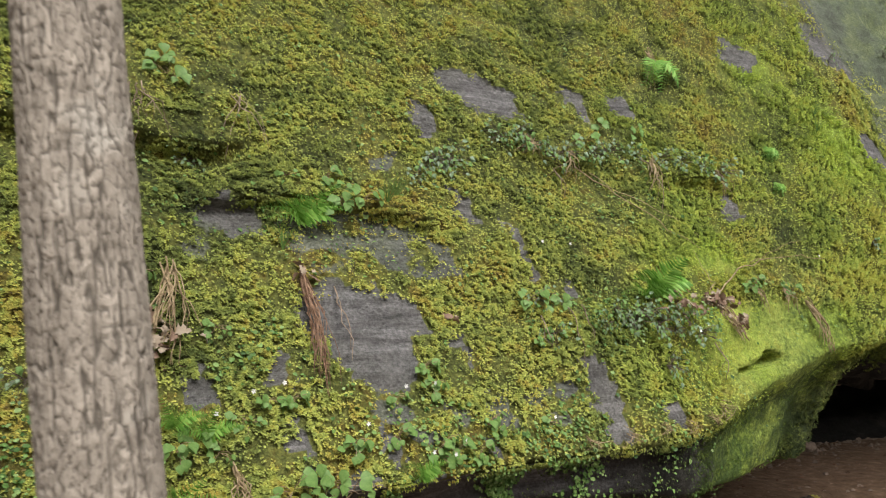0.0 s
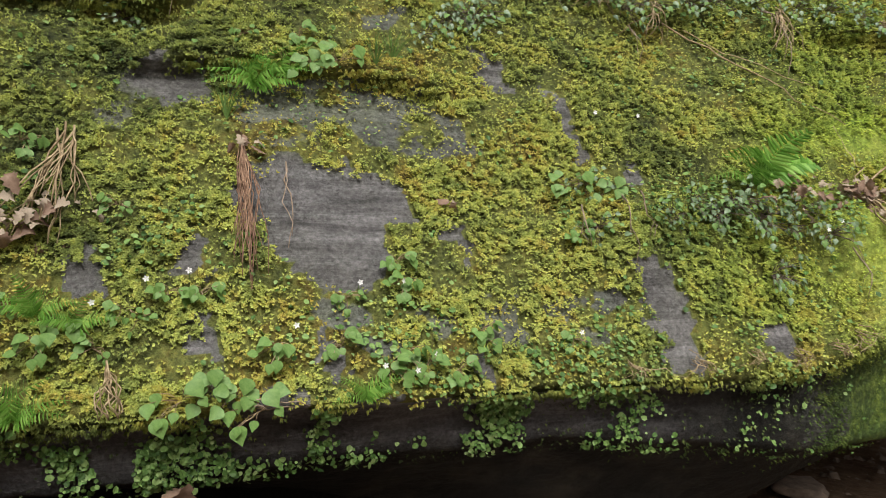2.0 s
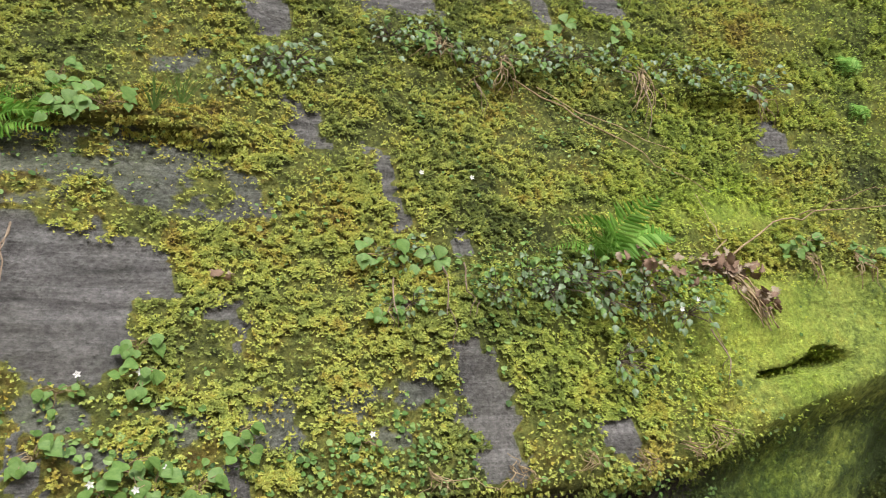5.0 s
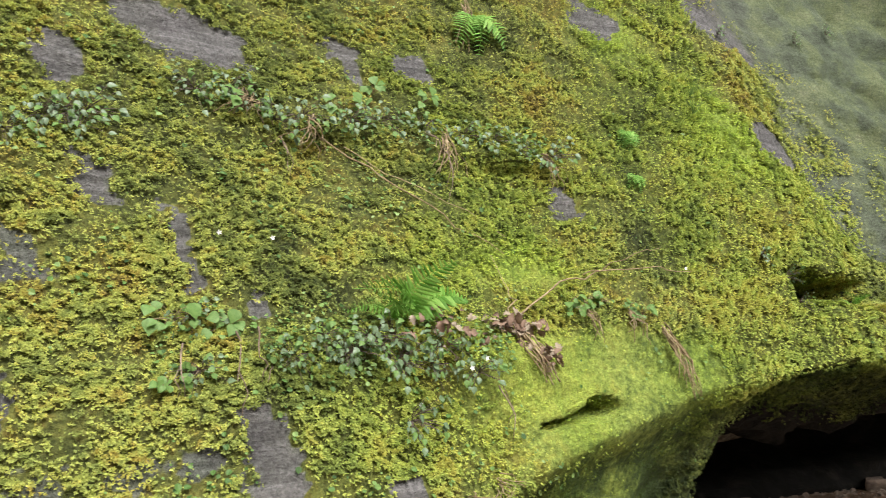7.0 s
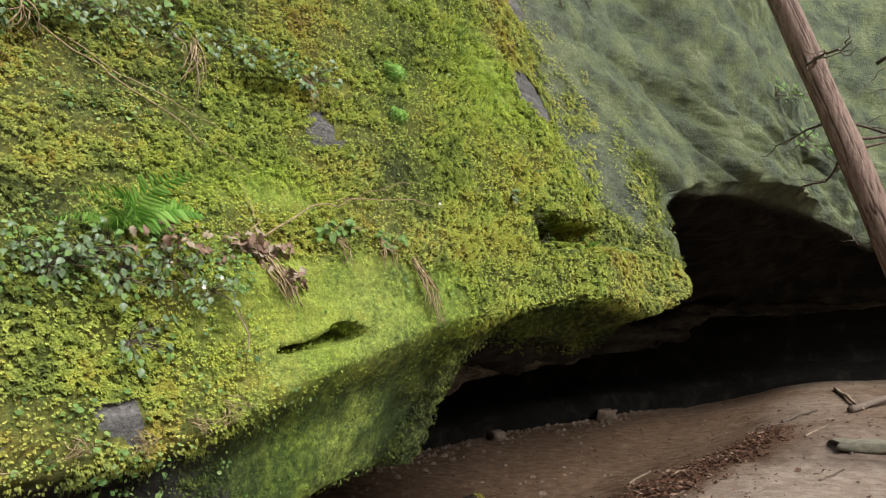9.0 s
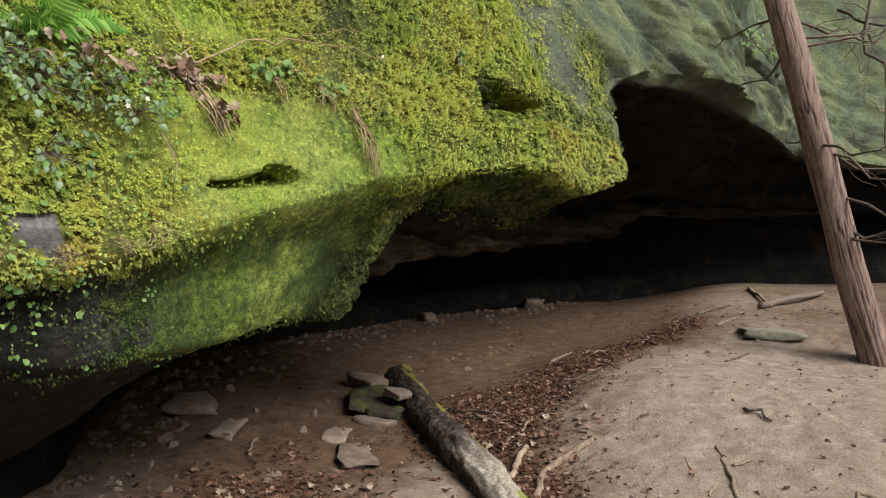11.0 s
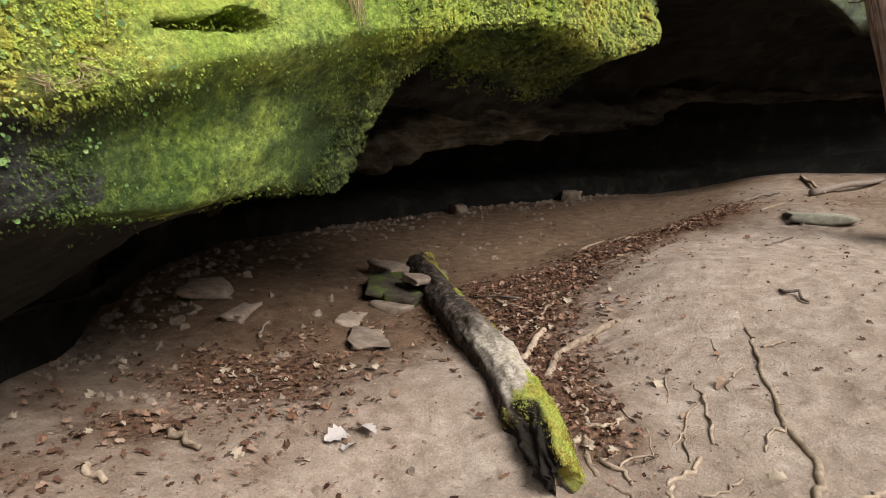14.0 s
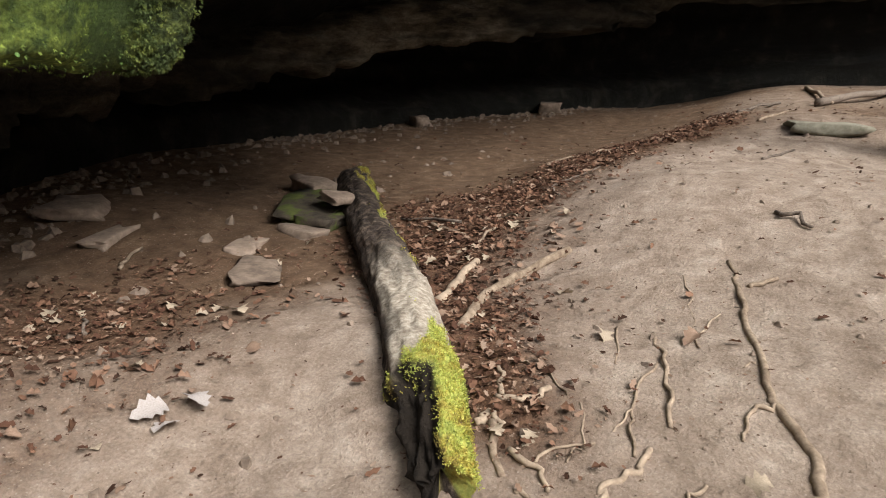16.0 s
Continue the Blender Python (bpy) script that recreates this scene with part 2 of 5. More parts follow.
def rock_material():
    m, n, l, b = mat("mossy_sandstone", 0.85, 0.25)
    # soil here is the mask for shade painted inside the shelter
    moss, algae, soil = attribute(n, "moss"), attribute(n, "algae"), attribute(n, "cave_shade")
    bed = noise_tex(n, l, 1.0, 10, 0.72, stretched(n, l, 2.2, 2.2, 24), 0.6)
    grain = noise_tex(n, l, 60, 6, 0.7)
    blot = noise_tex(n, l, 2.4, 8, 0.68)
    stone = ramp(n, l, bed, [(0.28, (0.06, 0.055, 0.06)), (0.45, (0.15, 0.138, 0.145)), (0.55, (0.21, 0.197, 0.205)), (0.7, (0.34, 0.325, 0.335))])
    # near-black stops put the shelter's shade into the stone colour
    cave_shade = ramp(n, l, blot, [(0.35, (0.008, 0.0075, 0.006)), (0.52, (0.013, 0.0125, 0.01)), (0.75, (0.06, 0.052, 0.04))])
    # paler brown stops for the jutting band
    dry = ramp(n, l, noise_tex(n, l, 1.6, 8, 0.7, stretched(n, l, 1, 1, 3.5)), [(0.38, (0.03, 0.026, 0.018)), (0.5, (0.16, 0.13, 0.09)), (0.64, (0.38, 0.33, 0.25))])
    cave_shade = mix(n, l, attribute(n, "band"), cave_shade, dry)
    stone = mix(n, l, soil, stone, cave_shade)
    green = ramp(n, l, blot, [(0.3, (0.06, 0.072, 0.05)), (0.46, (0.125, 0.155, 0.095)), (0.56, (0.17, 0.205, 0.095)), (0.7, (0.26, 0.285, 0.17))])
    col = mix(n, l, algae, stone, green)
    under = moss_colour(n, l, attribute(n, "yellow"))
    edge = maths(n, l, "ADD", moss, maths(n, l, "MULTIPLY", maths(n, l, "SUBTRACT", noise_tex(n, l, 30, 4), 0.5), 0.7))
    cover = ramp(n, l, edge, [(0.42, (0, 0, 0)), (0.58, (1, 1, 1))])
    # moss base darkened between the shoots, standing in for shade in the gaps
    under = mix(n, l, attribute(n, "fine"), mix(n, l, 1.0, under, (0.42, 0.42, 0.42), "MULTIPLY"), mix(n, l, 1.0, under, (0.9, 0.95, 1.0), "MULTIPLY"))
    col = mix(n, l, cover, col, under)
    col = mix(n, l, 0.75, col, ramp(n, l, grain, [(0.3, (0.3, 0.3, 0.3)), (0.7, (1.35, 1.35, 1.35))]), "MULTIPLY")
    streak = ramp(n, l, noise_tex(n, l, 5.0, 9, 0.75, stretched(n, l, 1, 1, 2.2), 0.8), [(0.35, (0.55, 0.58, 0.55)), (0.6, (1.1, 1.1, 1.1))])
    col = mix(n, l, 0.6, col, streak, "MULTIPLY")
    l.new(col, b.inputs["Base Color"])
    bump(n, l, b, [(bed, 0.022), (noise_tex(n, l, 8, 6, 0.7), 0.05), (noise_tex(n, l, 24, 6, 0.7), 0.025), (grain, 0.01)], 0.9)
    return m


def plant_material(name, stops, rough=0.55, gloss=0.35, thin=0.25, patch=3.0):
    """Leaves: each leaf its own tint, with paler patches."""
    m, n, l, b = mat(name, rough, gloss)
    isl = n.new("ShaderNodeNewGeometry").outputs["Random Per Island"]
    f = maths(n, l, "ADD", maths(n, l, "MULTIPLY", isl, 0.7), maths(n, l, "MULTIPLY", noise_tex(n, l, patch, 3), 0.6))
    f = maths(n, l, "SUBTRACT", f, 0.15)
    col = ramp(n, l, f, stops)
    col = mix(n, l, 0.35, col, ramp(n, l, noise_tex(n, l, 90, 3), [(0.3, (0.5, 0.5, 0.5)), (0.7, (1.3, 1.3, 1.3))]), "MULTIPLY")
    l.new(col, b.inputs["Base Color"])
    b.inputs["Transmission Weight"].default_value = 0
    b.inputs["Subsurface Weight"].default_value = 0
    if thin:
        t = n.new("ShaderNodeBsdfTranslucent")
        l.new(col, t.inputs["Color"])
        s = n.new("ShaderNodeMixShader")
        s.inputs[0].default_value = thin
        l.new(b.outputs[0], s.inputs[1])
        l.new(t.outputs[0], s.inputs[2])
        l.new(s.outputs[0], n["Material Output"].inputs[0])
    return m


def moss_leaf_material():
    m, n, l, b = mat("moss_leaflets", 0.7, 0.2)
    isl = n.new("ShaderNodeNewGeometry").outputs["Random Per Island"]
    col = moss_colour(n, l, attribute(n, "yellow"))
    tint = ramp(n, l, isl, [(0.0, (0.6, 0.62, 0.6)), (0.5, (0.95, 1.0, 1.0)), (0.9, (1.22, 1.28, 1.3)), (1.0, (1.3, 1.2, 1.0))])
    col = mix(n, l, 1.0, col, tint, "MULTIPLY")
    l.new(col, b.inputs["Base Color"])
    t = n.new("ShaderNodeBsdfTranslucent")
    l.new(col, t.inputs["Color"])
    s = n.new("ShaderNodeMixShader")
    s.inputs[0].default_value = 0.3
    l.new(b.outputs[0], s.inputs[1])
    l.new(t.outputs[0], s.inputs[2])
    l.new(s.outputs[0], n["Material Output"].inputs[0])
    return m


def ground_material():
    m, n, l, b = mat("trodden_sandy_soil", 0.95, 0.15)
    big, mid, fine = noise_tex(n, l, 0.7, 5, 0.6), noise_tex(n, l, 7, 7, 0.65), noise_tex(n, l, 70, 6, 0.7)
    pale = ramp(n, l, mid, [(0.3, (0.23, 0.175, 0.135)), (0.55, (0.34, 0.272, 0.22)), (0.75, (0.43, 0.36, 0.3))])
    # damp brown soil tone that also carries painted shade
    damp_shade = ramp(n, l, mid, [(0.3, (0.08, 0.05, 0.031)), (0.55, (0.145, 0.094, 0.06)), (0.75, (0.21, 0.145, 0.095))])
    wet_shade = maths(n, l, "ADD", attribute(n, "damp_shade"), maths(n, l, "MULTIPLY", maths(n, l, "SUBTRACT", big, 0.5), 0.7))
    col = mix(n, l, ramp(n, l, wet_shade, [(0.3, (0, 0, 0)), (0.7, (1, 1, 1))]), pale, damp_shade)
    litter = ramp(n, l, noise_tex(n, l, 26, 5, 0.7), [(0.35, (0.055, 0.027, 0.016)), (0.6, (0.15, 0.082, 0.05)), (0.8, (0.26, 0.165, 0.11))])
    col = mix(n, l, maths(n, l, "MULTIPLY", attribute(n, "litter"), 0.95), col, litter)
    col = mix(n, l, 0.7, col, ramp(n, l, fine, [(0.3, (0.6, 0.6, 0.6)), (0.7, (1.25, 1.25, 1.25))]), "MULTIPLY")
    specks = n.new("ShaderNodeTexVoronoi")
    specks.inputs["Scale"].default_value = 45
    l.new(n.new("ShaderNodeTexCoord").outputs["Object"], specks.inputs["Vector"])
    dot = ramp(n, l, specks.outputs["Distance"], [(0.1, (1, 1, 1)), (0.2, (0, 0, 0))])
    col = mix(n, l, maths(n, l, "MULTIPLY", dot, maths(n, l, "MULTIPLY", mid, 0.6)), col, (0.5, 0.44, 0.38))
    scuff = ramp(n, l, noise_tex(n, l, 3.2, 9, 0.75, None, 1.5), [(0.38, (0.62, 0.56, 0.52)), (0.56, (1.08, 1.08, 1.08))])
    col = mix(n, l, 0.5, col, scuff, "MULTIPLY")
    l.new(col, b.inputs["Base Color"])
    bump(n, l, b, [(mid, 0.018), (noise_tex(n, l, 24, 7, 0.75), 0.014), (fine, 0.008)], 0.9)
    return m


def bark_material(name, dark, light, rough=0.9, lichen=(0.4, 0.42, 0.38), amount=0.35, sx=22, sz=5):
    m, n, l, b = mat(name, rough, 0.2)
    v = stretched(n, l, sx, sx, sz)
    f = noise_tex(n, l, 1.0, 8, 0.7, v)
    col = ramp(n, l, f, [(0.3, dark), (0.7, light)])
    spot = ramp(n, l, noise_tex(n, l, 9, 5, 0.6), [(0.55, (0, 0, 0)), (0.72, (1, 1, 1))])
    col = mix(n, l, maths(n, l, "MULTIPLY", spot, amount), col, lichen)
    crack = attribute(n, "crack")
    col = mix(n, l, maths(n, l, "MULTIPLY", crack, 0.8), col, tuple(c * 0.33 for c in dark))
    l.new(col, b.inputs["Base Color"])
    bump(n, l, b, [(f, 0.01), (noise_tex(n, l, 120, 4), 0.003)], 0.7)
    return m


def plain_material(name, a, c, scale=20, rough=0.85, dist=0.004, stretch=None):
    m, n, l, b = mat(name, rough, 0.25)
    rnd = n.new("ShaderNodeObjectInfo").outputs["Random"]
    f = noise_tex(n, l, scale, 6, 0.65, stretched(n, l, *stretch) if stretch else None)
    f = maths(n, l, "ADD", f, maths(n, l, "MULTIPLY", maths(n, l, "SUBTRACT", rnd, 0.5), 0.25))
    l.new(ramp(n, l, f, [(0.3, a), (0.7, c)]), b.inputs["Base Color"])
    bump(n, l, b, [(f, dist)], 0.6)
    return m


ROCK = rock_material()
MOSS = moss_leaf_material()
GROUND = ground_material()
BARK = bark_material("furrowed_bark", (0.17, 0.145, 0.118), (0.45, 0.395, 0.335), lichen=(0.58, 0.56, 0.51), amount=0.3, sx=40, sz=14)
BARK_RED = bark_material("reddish_bark", (0.11, 0.07, 0.058), (0.34, 0.245, 0.205), amount=0.25, lichen=(0.36, 0.3, 0.26), sx=30, sz=2.5)
ROOTWOOD = plain_material("pale_root", (0.14, 0.1, 0.07), (0.37, 0.29, 0.215), 25)
STRAW = plain_material("dry_stems", (0.16, 0.11, 0.06), (0.42, 0.33, 0.2), 40)
RUST = plain_material("reddish_rootlets", (0.09, 0.045, 0.03), (0.36, 0.23, 0.15), 40)
TWIG = plain_material("grey_twig", (0.06, 0.045, 0.035), (0.2, 0.16, 0.13), 40)
STONE = plain_material("sandstone_piece", (0.12, 0.09, 0.07), (0.3, 0.23, 0.18), 14)
LEAF = plant_material("green_leaves", [(0.1, (0.04, 0.09, 0.022)), (0.4, (0.1, 0.2, 0.045)), (0.7, (0.2, 0.33, 0.09)), (0.95, (0.33, 0.44, 0.18))])
IVY = plant_material("dark_waxy_leaves", [(0.1, (0.03, 0.06, 0.022)), (0.45, (0.11, 0.18, 0.08)), (0.75, (0.24, 0.33, 0.19)), (1.0, (0.46, 0.52, 0.41))], 0.4, 0.5)
FERN = plant_material("fern_green", [(0.1, (0.1, 0.24, 0.03)), (0.5, (0.19, 0.4, 0.06)), (0.9, (0.32, 0.52, 0.12))], thin=0.3)
DEAD = plant_material("dead_leaves", [(0.05, (0.045, 0.025, 0.016)), (0.35, (0.13, 0.075, 0.05)), (0.65, (0.27, 0.185, 0.135)), (0.95, (0.48, 0.39, 0.32))], 0.8, 0.2, 0.1)
TAN = plant_material("tan_dry_leaves", [(0.05, (0.15, 0.11, 0.075)), (0.5, (0.33, 0.265, 0.195)), (0.95, (0.54, 0.46, 0.37))], 0.8, 0.2, 0.15, 20.0)
CRUMBS = plant_material("dark_leaf_litter", [(0.05, (0.022, 0.013, 0.009)), (0.4, (0.08, 0.038, 0.024)), (0.7, (0.19, 0.105, 0.068)), (0.95, (0.34, 0.26, 0.2))], 0.85, 0.15, 0.05)
PETAL = plain_material("white_petals", (0.7, 0.7, 0.68), (0.85, 0.85, 0.84), 30, 0.6)


# ---- builders ----
def grid_mesh(name, pts, material, attrs=None, flip=False):
    """A mesh from a grid of points (rows, columns, 3)."""
    r, c = pts.shape[:2]
    a = (np.arange(r - 1)[:, None] * c + np.arange(c - 1)).ravel()
    q = np.stack([a, a + 1, a + c + 1, a + c], 1)
    if flip:
        q = q[:, ::-1]
    return quick_mesh(name, pts.reshape(-1, 3), q, material, attrs)


def quick_mesh(name, verts, quads, material, attrs=None, smooth=True):
    me = bpy.data.meshes.new(name)
    verts, quads = np.asarray(verts, np.float32), np.asarray(quads, np.int32)
    k = quads.shape[1]
    me.vertices.add(len(verts))
    me.vertices.foreach_set("co", verts.ravel())
    me.loops.add(quads.size)
    me.loops.foreach_set("vertex_index", quads.ravel())
    me.polygons.add(len(quads))
    me.polygons.foreach_set("loop_start", np.arange(0, quads.size, k, dtype=np.int32))
    me.polygons.foreach_set("use_smooth", np.full(len(quads), smooth))
    me.update(calc_edges=True)
    for key, v in (attrs or {}).items():
        at = me.attributes.new(key, "FLOAT", "POINT")
        at.data.foreach_set("value", np.asarray(v, np.float32).ravel())
    me.materials.append(material)
    return me


class Geo:
    """Collects vertices and quads (a triangle repeats its last corner) of one part."""

    def __init__(self):
        self.v, self.q, self.n = [], [], 0

    def add(self, verts, quads):
        verts, quads = np.asarray(verts, float), np.asarray(quads, int)
        self.v.append(verts)
        self.q.append(quads + self.n)
        self.n += len(verts)

    def mesh(self, name, material, smooth=True):
        v, q = np.concatenate(self.v), np.concatenate(self.q)
        me = bpy.data.meshes.new(name)
        me.from_pydata(v.tolist(), [], [list(dict.fromkeys(f)) for f in q.tolist()])
        me.polygons.foreach_set("use_smooth", np.full(len(me.polygons), smooth))
        me.materials.append(material)
        return me


def part(name, geo, material, parent, label="", smooth=True):
    me = geo if isinstance(geo, bpy.types.Mesh) else geo.mesh(name, material, smooth)
    ob = new(name, me)
    ob.parent = parent
    return tagged(ob, label)


def thing(name, at, label, category, group="", kind=""):
    ob = new(name)
    ob.empty_display_size = 0.05
    ob.location = at
    return tagged(ob, label, category, group, kind)


def tube(path, radii, sides=8, rough=0.0, seed=0, closed=True):
    """Vertices and quads of a bent, tapering, uneven stem."""
    p = np.asarray(path, float)
    n = len(p)
    r = np.interp(np.linspace(0, 1, n), np.linspace(0, 1, len(radii)), radii)
    t = np.gradient(p, axis=0)
    t /= np.linalg.norm(t, axis=1, keepdims=True) + 1e-9
    ref = np.array([0, 0, 1.0]) if abs(t[0, 2]) < 0.8 else np.array([1.0, 0, 0])
    u = np.cross(t, ref)
    u /= np.linalg.norm(u, axis=1, keepdims=True) + 1e-9
    w = np.cross(t, u)
    a = np.linspace(0, 2 * np.pi, sides, endpoint=False)
    ring = np.cos(a)[None, :, None] * u[:, None] + np.sin(a)[None, :, None] * w[:, None]
    rr = r[:, None] * np.ones(sides)
    if rough:
        rr = rr * (1 + rough * fbm(p[:, None, 0] * 7 + np.cos(a), p[:, None, 1] * 7 + np.sin(a), p[:, None, 2] * 7, 3, seed))
    v = (p[:, None] + ring * rr[..., None]).reshape(-1, 3)
    i = np.arange(n - 1)[:, None] * sides
    j = np.arange(sides)
    k = (j + 1) % sides
    q = np.stack([i + j, i + k, i + sides + k, i + sides + j], -1).reshape(-1, 4)
    if closed:
        v = np.concatenate([v, p[:1], p[-1:]])
        e = len(v)
        q = np.concatenate([q, np.stack([k, j, j * 0 + e - 2, j * 0 + e - 2], 1), np.stack([(n - 1) * sides + j, (n - 1) * sides + k, j * 0 + e - 1, j * 0 + e - 1], 1)])
    return v, q


def bent(a, b, n=10, sag=0.0, wander=0.0, seed=0):
    """A wandering line from a to b."""
    a, b = np.asarray(a, float), np.asarray(b, float)
    s = np.linspace(0, 1, n)[:, None]
    p = a + (b - a) * s
    p[:, 2] -= sag * 4 * (s * (1 - s))[:, 0]
    if wander:
        k = np.sin(np.pi * s[:, 0])
        for ax in range(3):
            p[:, ax] += wander * k * vnoise(s[:, 0] * 4, seed, ax * 3.3, seed)
    return p


# ---- cliff ----
def cliff():
    xs = np.concatenate([np.arange(-9, -3.2, 0.15), np.arange(-3.2, 5.4, 0.024), np.arange(5.4, 14, 0.045), np.arange(14, 19, 0.12)])
    X = xs[None, :]
    zt = np.concatenate([np.linspace(8.0, 4.6, 26)[:-1, None] + 0 * X, 4.6 + (LIP_Z(X) - 4.6) * np.linspace(0, 1, 135)[:, None]])
    lip_y = face_y(xs, LIP_Z(xs))
    gz = ground_z(xs, BASE_Y(xs))
    deep = step(1.6, 3.6, xs)
    block = step(2.5, 3.0, xs) * step(5.7, 4.9, xs)
    top_z, bot_z = BAND_TOP(xs) + 0.06 * vnoise(xs * 1.9, 0, 0, 52), BAND_BOT(xs) + 0.1 * vnoise(xs * 1.3, 0, 3, 53) + 0.05 * vnoise(xs * 4.1, 0, 3, 54)
    sy, sz, ry, rz = SKIRT_Y(xs), SKIRT_Z(xs), ROOF_Y(xs), ROOF_Z(xs)

    def low_z(z, least):
        return np.maximum(z * deep, gz + least)
    knots = [(lip_y, LIP_Z(xs), 1), (lip_y * 0.45 + sy * 0.55 + 0.05 * step(3.2, 2.2, xs) - 0.02, LIP_Z(xs) * 0.62 + sz * 0.38, 14), (sy, sz, 14),
             (sy + 0.08, sz - 0.02 - 0.03 * block, 4), ((ry * 0.5 + sy * 0.5) * (1 - deep) + (sy + 0.6) * deep, (rz * 0.5 + sz * 0.5) * (1 - deep) + (sz - 0.3 * block + 0.12 * (1 - block)) * deep, 14), (ry, rz, 14),
             (BAND_Y(xs) + 0.5 * deep, low_z(top_z + 0.1, 0.5), 8), (BAND_Y(xs) + 0.06 * deep, low_z(top_z, 0.46), 8), (BAND_Y(xs) - 0.06, low_z(bot_z + 0.05, 0.42), 8),
             (BASE_Y(xs) + 1.3 * deep, low_z(bot_z + 0.05, 0.36), 12), (BASE_Y(xs) + 1.1 * deep, gz + 0.3 + 0.25 * deep, 8), (BASE_Y(xs) + 0.1 * deep, gz + 0.16 + 0.15 * deep, 8), (BASE_Y(xs) - 0.05, gz - 0.3, 5)]
    rows = [np.stack([X + 0 * zt, face_y(X, zt), zt], -1)]
    top = np.stack([X + 0 * np.zeros((4, 1)), face_y(X, 8.0) + np.array([40, 12, 4, 1.0])[:, None], 8.0 + np.array([5.0, 1.8, 0.8, 0.3])[:, None] + 0 * X], -1)
    for (y0, z0, _), (y1, z1, n) in zip(knots, knots[1:]):
        s = (np.arange(1, n + 1) / n)[:, None]
        rows.append(np.stack([X + 0 * s, y0 + (y1 - y0) * s, z0 + (z1 - z0) * s], -1))
    pts = np.concatenate([top] + rows)
    nt, nf = 4, 4 + len(zt)
    low = pts[nf - 3:].copy()
    low[1:-1] = 0.25 * low[:-2] + 0.5 * low[1:-1] + 0.25 * low[2:]
    pts[nf - 3:] = low
    # uneven rock along the normals
    nrm = np.cross(np.gradient(pts, axis=0), np.gradient(pts, axis=1))
    nrm /= np.linalg.norm(nrm, axis=2, keepdims=True) + 1e-9
    px, py, pz = pts[..., 0], pts[..., 1], pts[..., 2]
    row = np.arange(len(pts))[:, None] + 0 * px
    inside = step(nf + 26, nf + 44, row) * step(1.2, 3.0, px)
    amp = 0.022 + 0.02 * step(nf, nf + 10, row) + 0.13 * inside
    pts = pts + nrm * (amp * fbm(px * (2.2 - inside), py * (2.2 - inside), pz * (5.5 - 1.5 * inside), 5, 12))[..., None]
    pts = pts + nrm * (0.012 * fbm(px * 14, py * 14, pz * 22, 3, 17) * (1 - 0.4 * inside))[..., None]
    px, py, pz = pts[..., 0], pts[..., 1], pts[..., 2]
    # level beds weathered to different depths inside the shelter
    beds = fbm(px * 0.45, py * 0.45, pz * 6.5 + 0.25 * px, 4, 63)
    pts = pts + nrm * (inside * (0.2 * np.round(beds * 5 + 0.3 * vnoise(px * 2, py * 2, pz * 3, 64)) / 5 + 0.07 * fbm(px * 5, py * 5, pz * 11, 3, 65)))[..., None]
    # what grows on it, with shade under the lip and inside put into colour
    bare = bareness(px, pz)
    skirt = step(nf + 40, nf + 26, row)
    moss = (1 - bare) * skirt * step(5.4, 3.7, px + 0.4 * (pz - 2.4) + 0.9 * vnoise(px * 1.6, py, pz * 1.6, 9) + 0.4 * vnoise(px * 6, py, pz * 6, 10))
    thin = step(-0.15, 0.25, fbm(px * 1.6, py * 1.6, pz * 2.6, 4, 60) - 0.02)
    moss = moss * (1 - 0.3 * thin * step(nf - 2, nf - 30, row)) * (1 - 0.5 * step(nf + 4, nf + 26, row) * step(0.1, -0.6, px))
    # wet dark rock below the lip, blackened further to paint its shade
    wet_shade = step(nf + 1, nf + 7, row) * step(1.15, 0.35, px + 0.45 * fbm(px * 5, py * 5, pz * 7, 3, 62))
    moss = moss * (1 - 0.92 * wet_shade) * (1 - 0.8 * worn(px, pz))
    algae = np.clip((1 - wet_shade) * step(nf + 36, nf + 14, row) * (0.45 + 0.5 * step(3.0, 5.0, px)) * (1 - 0.75 * bare), 0, 1)
    cave_shade = np.maximum(step(nf + 12, nf + 30, row) * step(-3.0, -2.0, px), wet_shade * (0.5 + 0.5 * step(-0.5, 0.2, px)))
    smooth_lip = step(0.45, 1.0, px) * step(2.45, 2.1, px) * step(2.46, 2.36, pz + 0.06 * vnoise(px * 3, 0, pz * 3, 4))
    # lower offset below the lip puts the underside's shade into the moss colour
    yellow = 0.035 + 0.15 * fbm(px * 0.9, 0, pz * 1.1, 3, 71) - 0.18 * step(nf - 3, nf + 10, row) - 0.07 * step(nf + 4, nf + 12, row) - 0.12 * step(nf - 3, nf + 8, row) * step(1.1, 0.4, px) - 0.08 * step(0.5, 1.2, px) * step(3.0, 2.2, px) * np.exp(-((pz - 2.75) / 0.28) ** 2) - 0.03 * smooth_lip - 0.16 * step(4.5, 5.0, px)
    lush = np.exp(-(((px - 1.15) / 0.5) ** 2 + ((pz - 2.72) / 0.13) ** 2)) + np.exp(-(((px - 2.95) / 0.3) ** 2 + ((pz - 3.65) / 0.3) ** 2)) + 0.8 * np.exp(-(((px - 2.3) / 0.25) ** 2 + ((pz - 4.3) / 0.2) ** 2))
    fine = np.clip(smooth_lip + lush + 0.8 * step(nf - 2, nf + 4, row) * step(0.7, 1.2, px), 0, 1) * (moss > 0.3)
    lime = np.clip(0.9 * lush + 0.5 * smooth_lip + 0.45 * step(0.0, 0.25, fbm(px * 0.8, 2.0, pz * 0.9, 3, 76)) * step(-0.4, 0.4, px), 0, 1)
